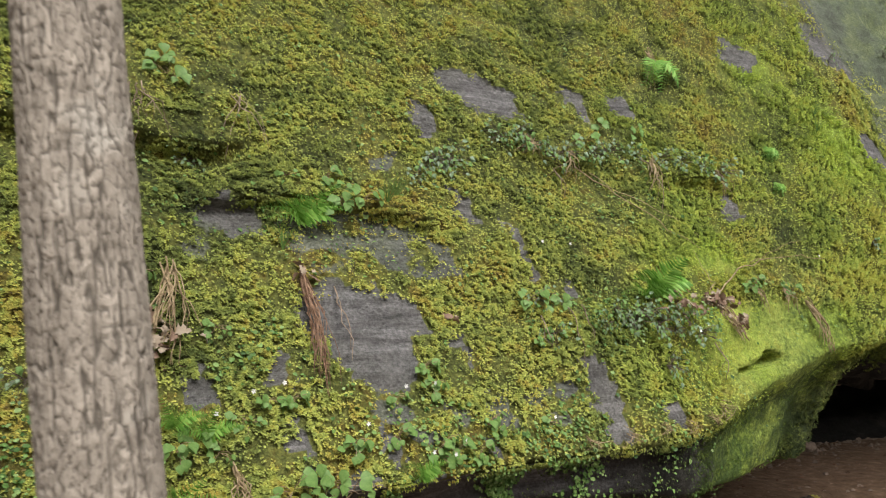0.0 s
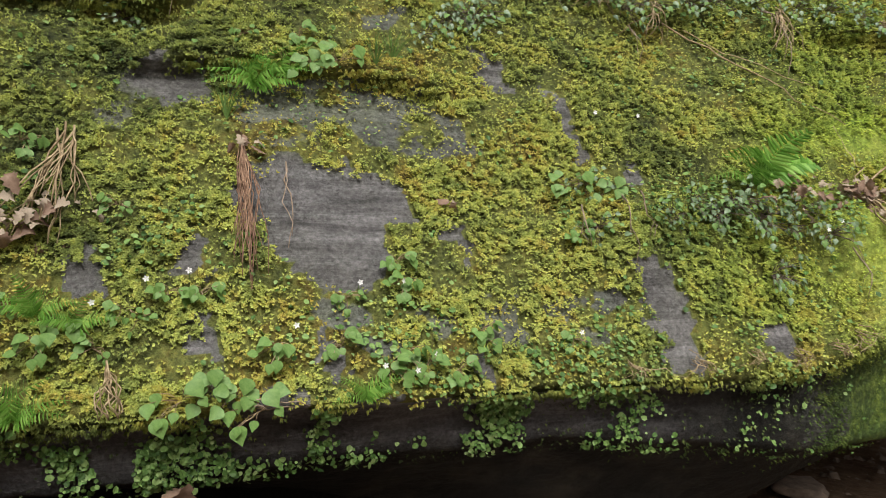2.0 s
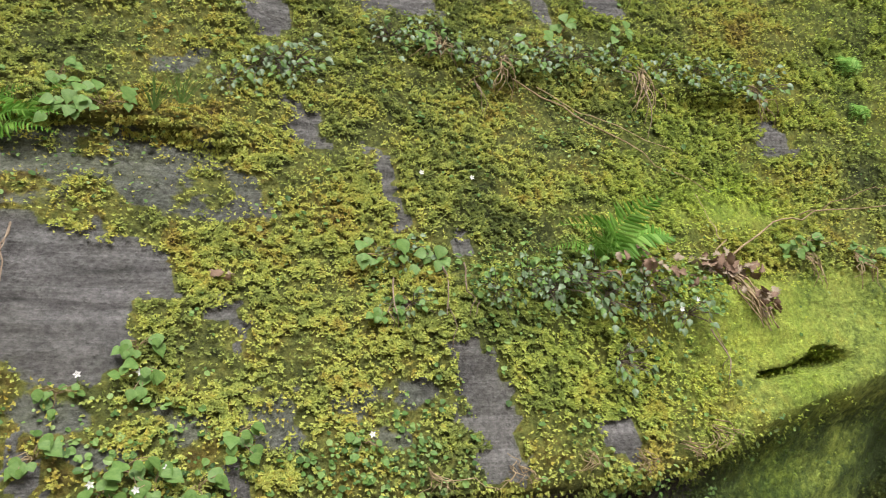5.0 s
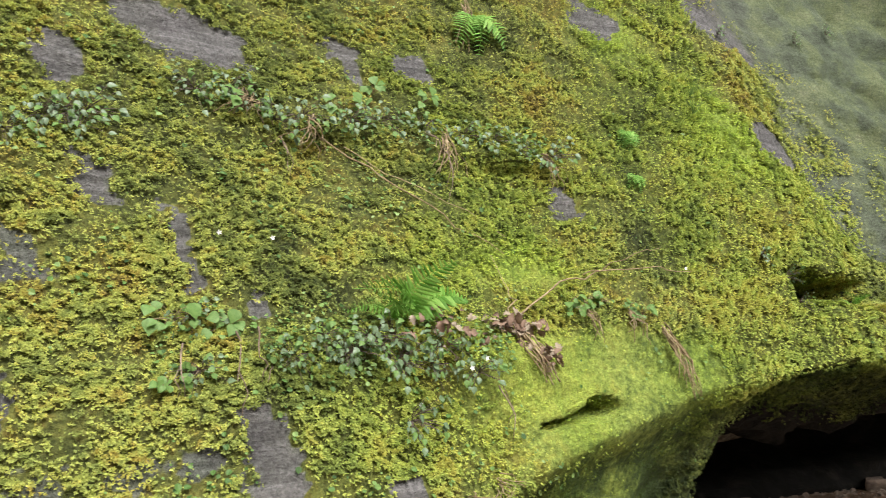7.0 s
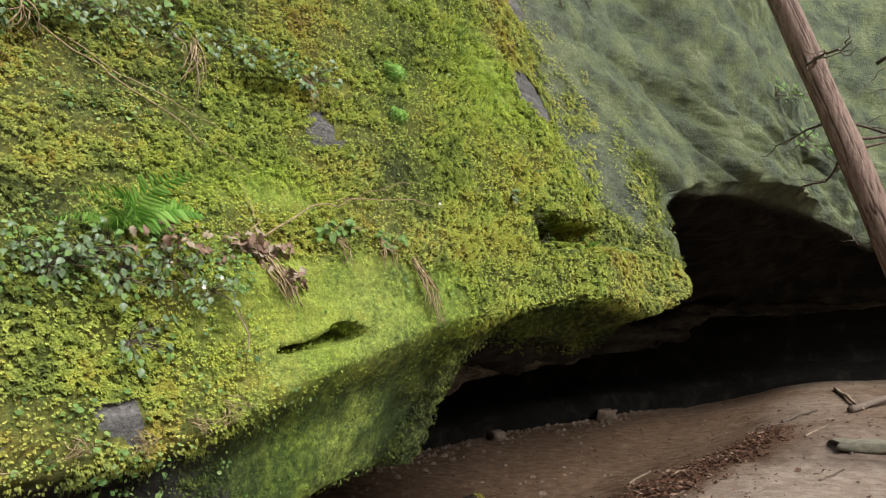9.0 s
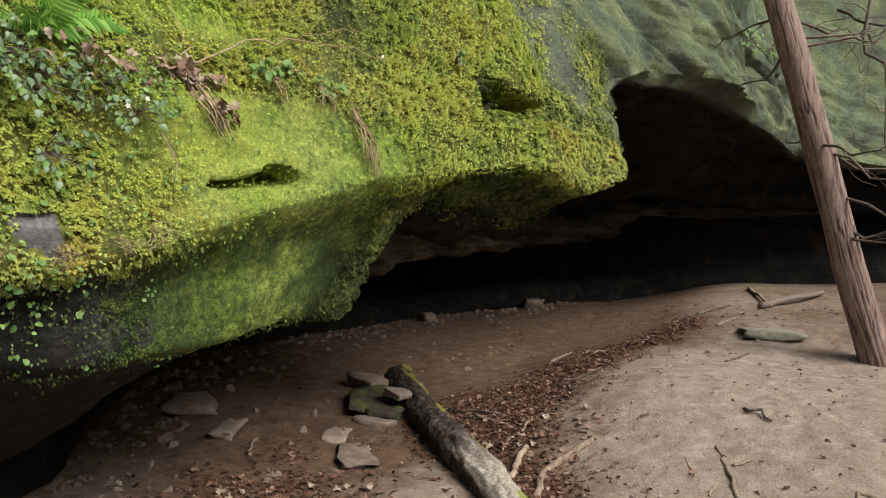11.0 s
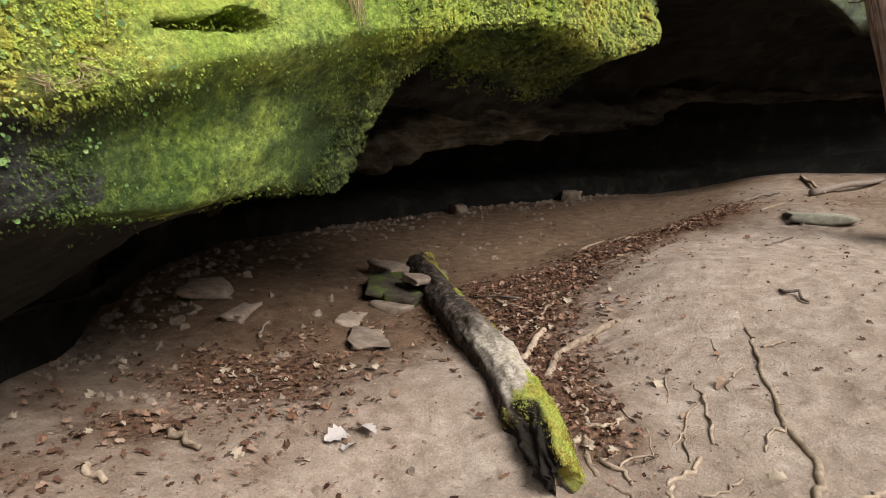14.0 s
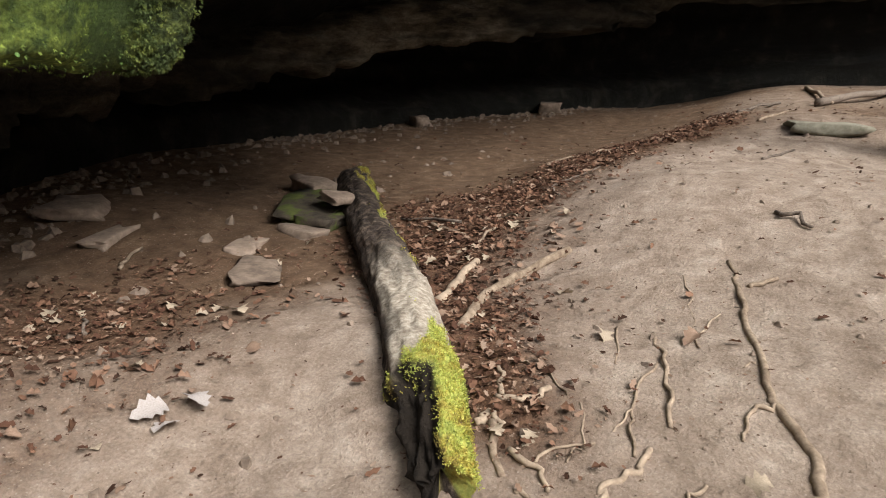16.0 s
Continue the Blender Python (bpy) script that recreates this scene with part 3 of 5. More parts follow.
    band = step(nf + 66, nf + 70, row) * step(nf + 90, nf + 85, row) * step(2.5, 4.5, px) * (0.18 + 0.6 * step(-0.2, 0.25, vnoise(px * 0.9, 0, 1.5, 67)))
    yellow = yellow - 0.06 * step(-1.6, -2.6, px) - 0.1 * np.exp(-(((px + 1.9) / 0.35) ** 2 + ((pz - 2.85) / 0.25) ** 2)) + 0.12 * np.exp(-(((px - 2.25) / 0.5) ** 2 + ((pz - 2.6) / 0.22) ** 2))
    me = grid_mesh("cliff_wall", pts, ROCK, {"moss": moss, "algae": algae, "cave_shade": cave_shade, "yellow": yellow, "fine": fine, "band": band, "lime": lime}, flip=True)
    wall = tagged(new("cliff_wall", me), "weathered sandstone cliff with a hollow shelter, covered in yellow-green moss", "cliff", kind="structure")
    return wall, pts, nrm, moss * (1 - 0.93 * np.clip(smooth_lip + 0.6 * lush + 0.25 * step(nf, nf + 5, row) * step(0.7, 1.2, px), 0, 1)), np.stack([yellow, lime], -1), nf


BARE_A = [(-1.38, 2.29, 0.211, 0.219), (-1.15, 2.38, 0.129, 0.107), (-1.78, 2.15, 0.057, 0.044), (-1.77, 1.92, 0.07, 0.05), (-1.57, 1.68, 0.094, 0.064),
          (-1.14, 1.63, 0.272, 0.067), (-0.53, 2.95, 0.065, 0.096), (-0.3, 2.75, 0.03, 0.173), (-0.87, 2.18, 0.03, 0.088), (-0.17, 2.05, 0.09, 0.117), (-0.16, 1.84, 0.09, 0.1)]
BARE_B = [(0.31, 1.83, 0.071, 0.068), (-0.92, 1.78, 0.032, 0.062), (-1.42, 1.83, 0.032, 0.075), (-1.77, 2.83, 0.121, 0.07), (-0.12, 3.72, 0.25, 0.15), (-0.6, 3.49, 0.095, 0.114),
          (-0.08, 2.5, 0.041, 0.042), (0.96, 3.78, 0.09, 0.07), (2.25, 4.4, 0.134, 0.105), (1.59, 3.08, 0.08, 0.1), (3.5, 3.7, 0.25, 0.16), (-2.07, 2.12, 0.074, 0.067), (0.64, 3.77, 0.06, 0.15), (3.6, 4.65, 0.5, 0.2)]


def worn(x, z):
    """Where the moss is thin over green-stained stone."""
    out = 0 * x
    jx, jz = x + 0.12 * vnoise(x * 5, z * 5, 2, 85), z + 0.1 * vnoise(x * 5, z * 5, 7, 86)
    for cx, cz, rx, rz in [(-0.95, 2.62, 0.3, 0.12), (-1.16, 2.74, 0.34, 0.13), (-1.85, 2.8, 0.2, 0.1), (-0.43, 1.9, 0.13, 0.12), (-0.75, 1.95, 0.2, 0.1), (-1.25, 1.95, 0.2, 0.08), (-1.75, 1.82, 0.15, 0.06), (-1.0, 3.2, 0.2, 0.08)]:
        out = np.maximum(out, step(1.3, 0.7, np.hypot((jx - cx) / rx, (jz - cz) / rz)))
    return out * step(-0.35, 0.2, fbm(x * 9, z * 14, 1.0, 3, 87))


def bareness(x, z):
    """Where the moss has come off in plates: 1 on bare stone."""
    out = 0 * x
    jx, jz = x + 0.02 * vnoise(x * 5, z * 5, 3, 80) + 0.045 * vnoise(x * 13, z * 13, 0, 81) + 0.03 * vnoise(x * 40, z * 40, 0, 83), z + 0.045 * vnoise(x * 13, z * 13, 9, 82) + 0.03 * vnoise(x * 40, z * 40, 5, 84)
    for cx, cz, rx, rz in BARE_A + BARE_B:
        d = (np.abs((jx - cx + 0.2 * (jz - cz)) / rx) ** 3 + np.abs((jz - cz) / rz) ** 3) ** (1 / 3)
        out = np.maximum(out, step(1.12, 0.92, d))
    return out


CLIFF, CP, CN, CMOSS, CYEL, NF = cliff()


def ground():
    def lines(lo, hi, d, far):
        mid = np.arange(lo, hi, d)
        out = d * 1.25 ** np.arange(1, 44)
        out = np.cumsum(out)
        out = out[out < far]
        return np.concatenate([lo - out[::-1], mid, mid[-1] + out])
    xs, ys = lines(-1.2, 8.5, 0.035, 900), lines(-1.8, 5.4, 0.035, 900)
    X, Y = np.meshgrid(xs, ys)
    Z = ground_z(X, Y)
    Z = Z + 0.012 * fbm(X * 9, Y * 9, 0, 4, 21) * step(14, 4, np.hypot(X - 3, Y - 1))
    # unseen slopes all round; the one behind is added to block low sky
    Z = Z + 0.75 * np.clip(-Y - 3.5, 0, 12) + 0.15 * np.clip(np.abs(X - 4) - 16, 0, 30)
    litter = LITTER(X, Y)
    # damp and littered soil, raised under the overhang and far right as painted shade
    damp_shade = np.clip(0.22 + 0.8 * step(1.0, 2.4, Y - 0.05 * X) * (0.25 + 0.75 * step(1.8, 3.6, X)) + 0.7 * step(4.6, 7.5, X) + 0.35 * litter - 0.35 * step(2.2, 4, X) * step(1.2, 0.0, Y) - 0.1 * step(2.6, 1.2, X) * step(2.6, 1.6, Y), 0, 1)
    me = grid_mesh("ground", np.stack([X, Y, Z], -1), GROUND, {"damp_shade": damp_shade, "litter": litter})
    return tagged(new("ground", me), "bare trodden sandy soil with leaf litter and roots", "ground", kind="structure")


BAND_MID = curve([(2.0, 0.3), (2.6, 0.6), (4.0, 1.45), (5.2, 1.5), (6.5, 0.85), (8.2, 0.3)])
BAND_WIDE = curve([(2.3, 0.3), (4.3, 0.65), (6.0, 0.5), (8.2, 0.32)])


def LITTER(x, y):
    """How thick the leaf litter lies."""
    band = np.exp(-((y - BAND_MID(x)) / BAND_WIDE(x)) ** 2) * step(1.7, 2.6, x) * step(9, 7.6, x)
    left = np.exp(-(((x - 2.0) / 1.2) ** 2 + ((y - 2.3) / 0.65) ** 2))
    bank = 0.8 * step(-1.2, -2.4, x + 0.8 * vnoise(x * 0.9, y * 0.9, 4, 93)) * step(0.4, 1.6, y + 0.5 * vnoise(x, y, 1, 94))
    return np.clip(np.maximum.reduce([band, 0.6 * left, bank]) * 1.15 + 0.3 * vnoise(x * 3, y * 3, 0, 91) * step(0.05, 0.4, np.maximum(band, left)), 0, 1)


ground()


# ---- moss leaflets ----
def moss_carpet():
    rng = np.random.default_rng(5)
    h, w = CP.shape[:2]
    a, b = CP[:-1, :-1], CP[1:, 1:]
    e1, e2 = CP[:-1, 1:] - a, CP[1:, :-1] - a
    area = np.linalg.norm(np.cross(e1, e2), axis=2)
    x, z = a[..., 0], a[..., 2]
    r = np.arange(h - 1)[:, None] + 0 * x
    near = step(-3.4, -3.0, x) * step(6.4, 5.0, x) * step(5.2, 4.6, z) * (r > 4)
    dens = area * CMOSS[:-1, :-1] ** 1.3 * near * (0.12 + 0.88 * step(-0.22, 0.16, fbm(x * 7, 0, z * 9, 4, 55))) * (r < NF + 36)
    p = (dens / dens.sum()).ravel()
    N = MOSS_COUNT
    pick = rng.choice(p.size, N * 2, p=p)
    s, t = rng.random((2, N * 2, 1))
    base = a.reshape(-1, 3)[pick] + e1.reshape(-1, 3)[pick] * s + e2.reshape(-1, 3)[pick] * t
    # cushions: the shoots crowd on small humps and leave gaps between them
    bx, by, bz = base.T
    wide = 1 - 0.35 * step(1.0, 3.5, bx)
    cushion = step(-0.5, 0.4, vnoise(bx * 58 * wide, by * 58 * wide, bz * 70 * wide, 57) + 0.25 * vnoise(bx * 17, by * 17, bz * 24, 58) + 0.3 * vnoise(bx * 120, by * 120, bz * 120, 59))
    keep = np.nonzero(rng.random(N * 2) < 0.1 + 0.9 * cushion)[0][:N]
    pick, base, cushion, N = pick[keep], base[keep], cushion[keep], len(keep)
    nrm = CN[:-1, :-1].reshape(-1, 3)[pick]
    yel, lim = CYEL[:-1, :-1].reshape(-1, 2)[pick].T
    out = nrm
    K = 3
    verts, vy, vl = [], [], []
    size = (0.0045 + 0.005 * rng.random((N, 1))) * (1 + 0.6 * np.clip((base[:, :1] - 1.5) / 3, 0, 1))
    base = base + nrm * (0.017 * cushion[:, None])
    for k in range(K):
        d = rng.normal(0, 1, (N, 3))
        d -= nrm * (d * nrm).sum(1, keepdims=True)
        d /= np.linalg.norm(d, axis=1, keepdims=True) + 1e-9
        d[:, 2] -= 0.25
        side = np.cross(out, d)
        lift = 0.003 + 0.007 * rng.random((N, 1))
        foot = base + out * lift * 0.4
        tip = base + d * size + out * (lift + size * 0.75 * rng.random((N, 1)))
        verts.append(np.stack([foot + side * size * 0.42, tip, foot - side * size * 0.42], 1))
        vy.append(np.repeat(yel[:, None], 3, 1))
        vl.append(np.repeat(lim[:, None], 3, 1))
    v = np.concatenate(verts).reshape(-1, 3)
    q = np.arange(len(v)).reshape(-1, 3)
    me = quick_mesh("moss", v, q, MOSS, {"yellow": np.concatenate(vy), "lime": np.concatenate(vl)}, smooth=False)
    return tagged(new("moss", me), "thick yellow-green moss growing on the cliff face", "moss", kind="stuff")


MOSS_COUNT = 520000
moss_carpet()


# ---- trees and log ----
def bark_trunk(path, radii, around, along, plates, seed, relief, breaks=0.75):
    """A trunk with raised bark plates between cracks."""
    p = np.asarray(path, float)
    s = np.linspace(0, 1, along)
    c = np.stack([np.interp(s, np.linspace(0, 1, len(p)), p[:, k]) for k in range(3)], 1)
    r = np.interp(s, np.linspace(0, 1, len(radii)), radii)
    length = np.linalg.norm(np.diff(p, axis=0), axis=1).sum()
    a = np.linspace(0, 2 * np.pi, around + 1)
    A, S = np.meshgrid(a, s)
    nu, nv = plates
    u, v = A / (2 * np.pi) * nu, S * length * nv
    u = u + 0.25 * vnoise(np.cos(A) * 3, np.sin(A) * 3, S * length * 9, seed + 5)
    best, second = np.full(u.shape, 9.0), np.full(u.shape, 9.0)
    for du in (-1, 0, 1):
        for dv in (-1, 0, 1):
            ci, cj = np.floor(u) + du, np.floor(v) + dv
            w = np.mod(ci, nu)
            d = np.hypot(u - ci - 0.5 - 0.42 * hash3(w, cj, 0 * w, seed), (v - cj - 0.5 - 0.42 * hash3(w, cj, 0 * w + 1, seed)))
            second = np.where(d < best, best, np.minimum(second, d))
            best = np.minimum(best, d)
    cells = 1 - step(0.02, 0.13, second - best + 0.08 * fbm(u * 2, v * 2, 0.5, 3, seed + 2))
    q = nu / 5.2
    run = vnoise(np.cos(A) * q, np.sin(A) * q, v * 0.22, seed + 3) + 0.35 * vnoise(np.cos(A) * q * 2, np.sin(A) * q * 2, v * 0.7, seed + 4)
    crack = np.maximum(1 - step(0.02, 0.13, np.abs(run)), breaks * cells)
    rad = r[:, None] + relief * (1 - crack) + relief * 0.5 * fbm(np.cos(A) * 9, np.sin(A) * 9, S * length * 40, 3, seed) + 0.06 * r[:, None] * vnoise(np.cos(A), np.sin(A), S * length * 1.3, seed + 9)
    t = np.gradient(c, axis=0)
    t /= np.linalg.norm(t, axis=1, keepdims=True)
    ref = np.array([0, 1.0, 0.02]) if abs(t[0, 1]) < 0.7 else np.array([0, 0, 1.0])
    e1 = np.cross(ref, t)
    e1 /= np.linalg.norm(e1, axis=1, keepdims=True)
    e2 = np.cross(t, e1)
    pts = c[:, None] + (np.cos(A)[..., None] * e1[:, None] + np.sin(A)[..., None] * e2[:, None]) * rad[..., None]
    return pts, crack


def near_tree():
    gx, gy = NEAR_TREE
    gz = float(ground_z(gx, gy))
    th = thing("tree", (gx, gy, gz), "slim forest tree with grey furrowed bark plates and pale lichen", "tree")
    pts, crack = bark_trunk([(0.05, -0.01, -0.2), (0.01, -0.01, 1.0), (-0.085, 0.055, 2.2), (-0.2, 0.15, 5.0), (-0.3, 0.25, 9.0)], [0.1, 0.079, 0.071, 0.068, 0.05], 230, 1300, (34, 24), 3, 0.0042)
    me = grid_mesh("trunk", pts, BARK, {"crack": crack})
    part("trunk", me, BARK, th)


def leaning_tree():
    a, b = LEAN_BASE, LEAN_TOP
    gz = float(ground_z(a[0], a[1]))
    th = thing("leaning_tree", (a[0], a[1], gz), "thin leaning tree with reddish brown bark and dead branch stubs", "tree")
    A, B = np.array([0, 0, -0.2]), np.array([b[0] - a[0], b[1] - a[1], b[2] - gz])
    path = [A, A + (B - A) * 0.25 + (0.03, 0.02, 0), A + (B - A) * 0.5, A + (B - A) * 0.75 - (0.04, 0, 0), B, B * 1.8]
    pts, crack = bark_trunk(path, [0.15, 0.128, 0.122, 0.116, 0.112, 0.08], 90, 420, (26, 3), 8, 0.008, 0.12)
    part("trunk", grid_mesh("trunk", pts, BARK_RED, {"crack": crack}), BARK_RED, th)
    rng = np.random.default_rng(4)
    for k in range(16):
        s = 0.25 + 0.75 * rng.random()
        o = A + (B - A) * s
        ang = rng.uniform(0, 2 * np.pi)
        L = rng.uniform(0.3, 1.4)
        d = np.array([np.cos(ang) * L, np.sin(ang) * L, rng.uniform(-0.35, 0.25) * L])
        g = Geo()
        main = bent(o, o + d, 9, 0.04, 0.12, k)
        g.add(*tube(main, [0.018, 0.003], 6, 0.2, k))
        for m in range(3):
            st = main[3 + m * 2]
            g.add(*tube(bent(st, st + d * 0.3 + rng.normal(0, 0.12, 3), 6, 0.02, 0.05, k + m), [0.006, 0.002], 5))
        part("branch", g, TWIG, th)


NEAR_TREE = (-2.88, 0.863)
LEAN_BASE, LEAN_TOP = (6.45, -1.57), (6.24, -0.313, 4.7)
near_tree()
leaning_tree()


def log():
    """A fallen log, hollow and broken open at its near end, mossy on top."""
    a, b = np.array([1.9, 0.46, 0.15]), np.array([5.33, 2.84, 0.27])
    th = thing("fallen_log", a * 0.5 + b * 0.5 - (0, 0, 0.12), "rotting fallen log, hollow at one end, with moss and bleached wood", "log")
    n, m = 240, 64
    s = np.linspace(0, 1, n)
    A, S = np.meshgrid(np.linspace(0, 2 * np.pi, m + 1), s)
    ax = (b - a) / np.linalg.norm(b - a)
    up = np.array([0, 0, 1.0]) - ax * ax[2]
    up /= np.linalg.norm(up)
    sd = np.cross(ax, up)
    c = a + (b - a) * s[:, None] + up * (0.03 * np.sin(s * 5))[:, None] + sd * (0.06 * np.sin(s * 4.2 + 0.5))[:, None]
    r = np.interp(s, [0, 0.12, 0.3, 0.7, 1], [0.1, 0.14, 0.145, 0.135, 0.14])
    rad = r[:, None] * (1 + 0.3 * fbm(np.cos(A) * 1.5, np.sin(A) * 1.5, S * 9, 4, 33) + 0.1 * fbm(np.cos(A) * 6, np.sin(A) * 6, S * 60, 3, 35))
    # rot has eaten into the flank of the broken end
    side = np.cos(A - np.pi * 0.98)
    eaten = step(0.135, 0.105, S + 0.02 * vnoise(A * 3, S * 30, 0, 5)) * step(-0.1, 0.25, side + 0.3 * vnoise(A * 4, S * 40, 0, 6))
    rad = rad * (1 - (0.34 + 0.55 * fbm(A * 3, S * 45, 0, 3, 7)) * eaten)
    pts = c[:, None] + (np.cos(A)[..., None] * sd + np.sin(A)[..., None] * up) * rad[..., None] - (b * 0.5 + a * 0.5 - (0, 0, 0.12))
    caps = [np.repeat(pts[:1].mean(1, keepdims=True), m + 1, 1) + ax * 0.12, pts, np.repeat(pts[-1:].mean(1, keepdims=True), m + 1, 1) - ax * 0.1]
    pts = np.concatenate(caps)
    topside = np.clip(np.sin(np.concatenate([A[:1], A, A[-1:]])), 0, 1)
    S2, A2 = np.concatenate([S[:1], S, S[-1:]]), np.concatenate([A[:1], A, A[-1:]])
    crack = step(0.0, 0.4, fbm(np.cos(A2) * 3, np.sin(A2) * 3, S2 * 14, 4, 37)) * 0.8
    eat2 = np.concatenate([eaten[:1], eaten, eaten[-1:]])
    mossy = step(0.2, 0.5, np.clip(np.sin(A2 + 0.75) + 0.25 * step(0.2, 0.1, S2), 0, 1) + 0.8 * fbm(np.cos(A2) * 2, np.sin(A2) * 2, S2 * 16, 4, 38) - 0.95 * step(0.12, 0.26, S2) * (1 - 0.45 * step(0.78, 0.88, S2))) * (1 - eat2)
    pale = step(0.1, 0.16, S2) * step(0.5, 0.3, S2) * step(0.45, 0.6, topside + 0.7 * fbm(np.cos(A2) * 2, np.sin(A2) * 2, S2 * 7, 3, 39)) * (1 - eat2)
    # crack also takes the eaten hollow to near black
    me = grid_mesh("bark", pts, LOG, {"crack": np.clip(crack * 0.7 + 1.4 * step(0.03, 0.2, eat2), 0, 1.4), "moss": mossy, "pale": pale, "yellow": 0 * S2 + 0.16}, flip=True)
    ob = part("bark", me, LOG, th)
    # moss cushions on the top
    rng = np.random.default_rng(8)
    nm = mossy[1:-1, :-1] * (np.sin(A[:, :-1]) > -0.1)
    P = pts[1:-1, :-1].reshape(-1, 3)
    cc = (c - (b * 0.5 + a * 0.5 - (0, 0, 0.12)))[:, None] + 0 * pts[1:-1, :-1]
    N3 = P - cc.reshape(-1, 3)
    N3 /= np.linalg.norm(N3, axis=1, keepdims=True)
    w = nm.ravel() / nm.sum()
    pick = rng.choice(len(P), 9000, p=w)
    base = P[pick] + rng.normal(0, 0.005, (9000, 3))
    o = N3[pick]
    vs = []
    for k in range(2):
        d = rng.normal(0, 1, (9000, 3))
        d /= np.linalg.norm(d, axis=1, keepdims=True)
        d = d + o * 0.5
        sz = 0.004 + 0.007 * rng.random((9000, 1))
        sw = np.cross(o, d)
        vs.append(np.stack([base, base + d * sz * 0.5 + sw * sz * 0.35 + o * 0.003, base + d * sz, base + d * sz * 0.5 - sw * sz * 0.35 + o * 0.003], 1))
    v = np.concatenate(vs).reshape(-1, 3)
    part("moss", quick_mesh("moss", v, np.arange(len(v)).reshape(-1, 4), MOSS, {"yellow": np.full(len(v), 0.17)}, False), MOSS, th, "yellow-green moss cushion")


def log_material():
    m, n, l, b = mat("log_surface", 0.9, 0.2)
    f = noise_tex(n, l, 1.0, 8, 0.7, stretched(n, l, 14, 14, 14))
    col = ramp(n, l, f, [(0.35, (0.012, 0.009, 0.007)), (0.5, (0.05, 0.037, 0.03)), (0.66, (0.17, 0.13, 0.1))])
    palew = ramp(n, l, noise_tex(n, l, 30, 6, 0.7), [(0.3, (0.16, 0.125, 0.095)), (0.5, (0.36, 0.31, 0.25)), (0.7, (0.6, 0.54, 0.46))])
    col = mix(n, l, attribute(n, "pale"), col, palew)
    col = mix(n, l, attribute(n, "moss"), col, moss_colour(n, l, attribute(n, "yellow")))
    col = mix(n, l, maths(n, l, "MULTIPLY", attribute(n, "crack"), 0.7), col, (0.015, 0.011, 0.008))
    l.new(col, b.inputs["Base Color"])
    bump(n, l, b, [(f, 0.03), (noise_tex(n, l, 80, 5), 0.006)], 0.8)
    return m


LOG = log_material()
log()


# ---- plants on the cliff ----
def surf(x, z):
    """The cliff's surface at x and height z, and the way out of it."""
    j = int(np.clip(np.searchsorted(CP[4, :, 0], x), 1, CP.shape[1] - 2))
    col = CP[4:NF, j]
    i = int(np.argmin(np.abs(col[:, 2] - z)))
    n = -CN[4 + i, j] if CN[4 + i, j][1] > 0 else CN[4 + i, j]
    return Vector(col[i]), Vector(n)


def facing(x, z, out=0.0):
    """A pose on the cliff: local x runs along it, local y comes out of it, local z goes up."""
    p, n = surf(x, z)
    flat = Vector((n.x, n.y, 0)).normalized()
    m = Matrix((Vector((-flat.y, flat.x, 0)) * -1, flat, Vector((0, 0, 1)))).transposed().to_4x4()
    return Matrix.Translation(p + flat * out) @ m


def leaf_mesh(name, widths, material, fold=0.12, droop=0.25, lobes=0.0, cup=0.0):
    """A leaf of unit length along y, folded at its midrib, drooping to its tip."""
    g = Geo()
    n = len(widths)
    rows = []
    for k, w in enumerate(widths):
        s = k / (n - 1)
        z = -droop * s * s + cup * np.sin(s * 5)
        w = w * (1 - lobes * (k % 2))
        rows.append([(-w, s, z + fold * w), (-w * 0.5, s, z + fold * w * 0.35), (0, s, z), (w * 0.5, s, z + fold * w * 0.35), (w, s, z + fold * w)])
    v = np.array(rows).reshape(-1, 3)
    q = [(r * 5 + c, r * 5 + c + 1, r * 5 + c + 6, r * 5 + c + 5) for r in range(n - 1) for c in range(4)]
    g.add(v, q)
    return g.mesh(name, material)


HEART = leaf_mesh("leaf", [0.2, 0.44, 0.5, 0.44, 0.3, 0.14, 0.01], LEAF)
ROUND = leaf_mesh("leaf", [0.12, 0.36, 0.48, 0.5, 0.42, 0.25, 0.05], LEAF, 0.1, 0.15)
WAXY = leaf_mesh("leaf", [0.08, 0.3, 0.4, 0.36, 0.26, 0.12, 0.01], IVY, 0.2, 0.3)
PALE = leaf_mesh("leaf", [0.08, 0.3, 0.42, 0.38, 0.26, 0.12, 0.01], LEAF, 0.2, 0.35)
DRY = leaf_mesh("leaf", [0.05, 0.3, 0.22, 0.45, 0.28, 0.42, 0.2, 0.22, 0.02], DEAD, 0.5, 0.35, 0.0, 0.1)
DRYFLAT = leaf_mesh("leaf", [0.05, 0.25, 0.2, 0.4, 0.24, 0.36, 0.16, 0.18, 0.02], DEAD, -0.25, -0.2, 0.0, 0.06)


DRYTAN = leaf_mesh("leaf", [0.04, 0.28, 0.16, 0.44, 0.2, 0.4, 0.14, 0.2, 0.02], TAN, 0.35, 0.3, 0.0, 0.12)


def aim(pos, along, normal, size):
    """A leaf's place in its plant: its length along one way, its upper side to another."""
    y = Vector(along).normalized()
    x = y.cross(Vector(normal)).normalized()
    return Matrix.Translation(pos) @ Matrix((x, y, x.cross(y))).transposed().to_4x4() @ Matrix.Diagonal((size, size, size, 1))


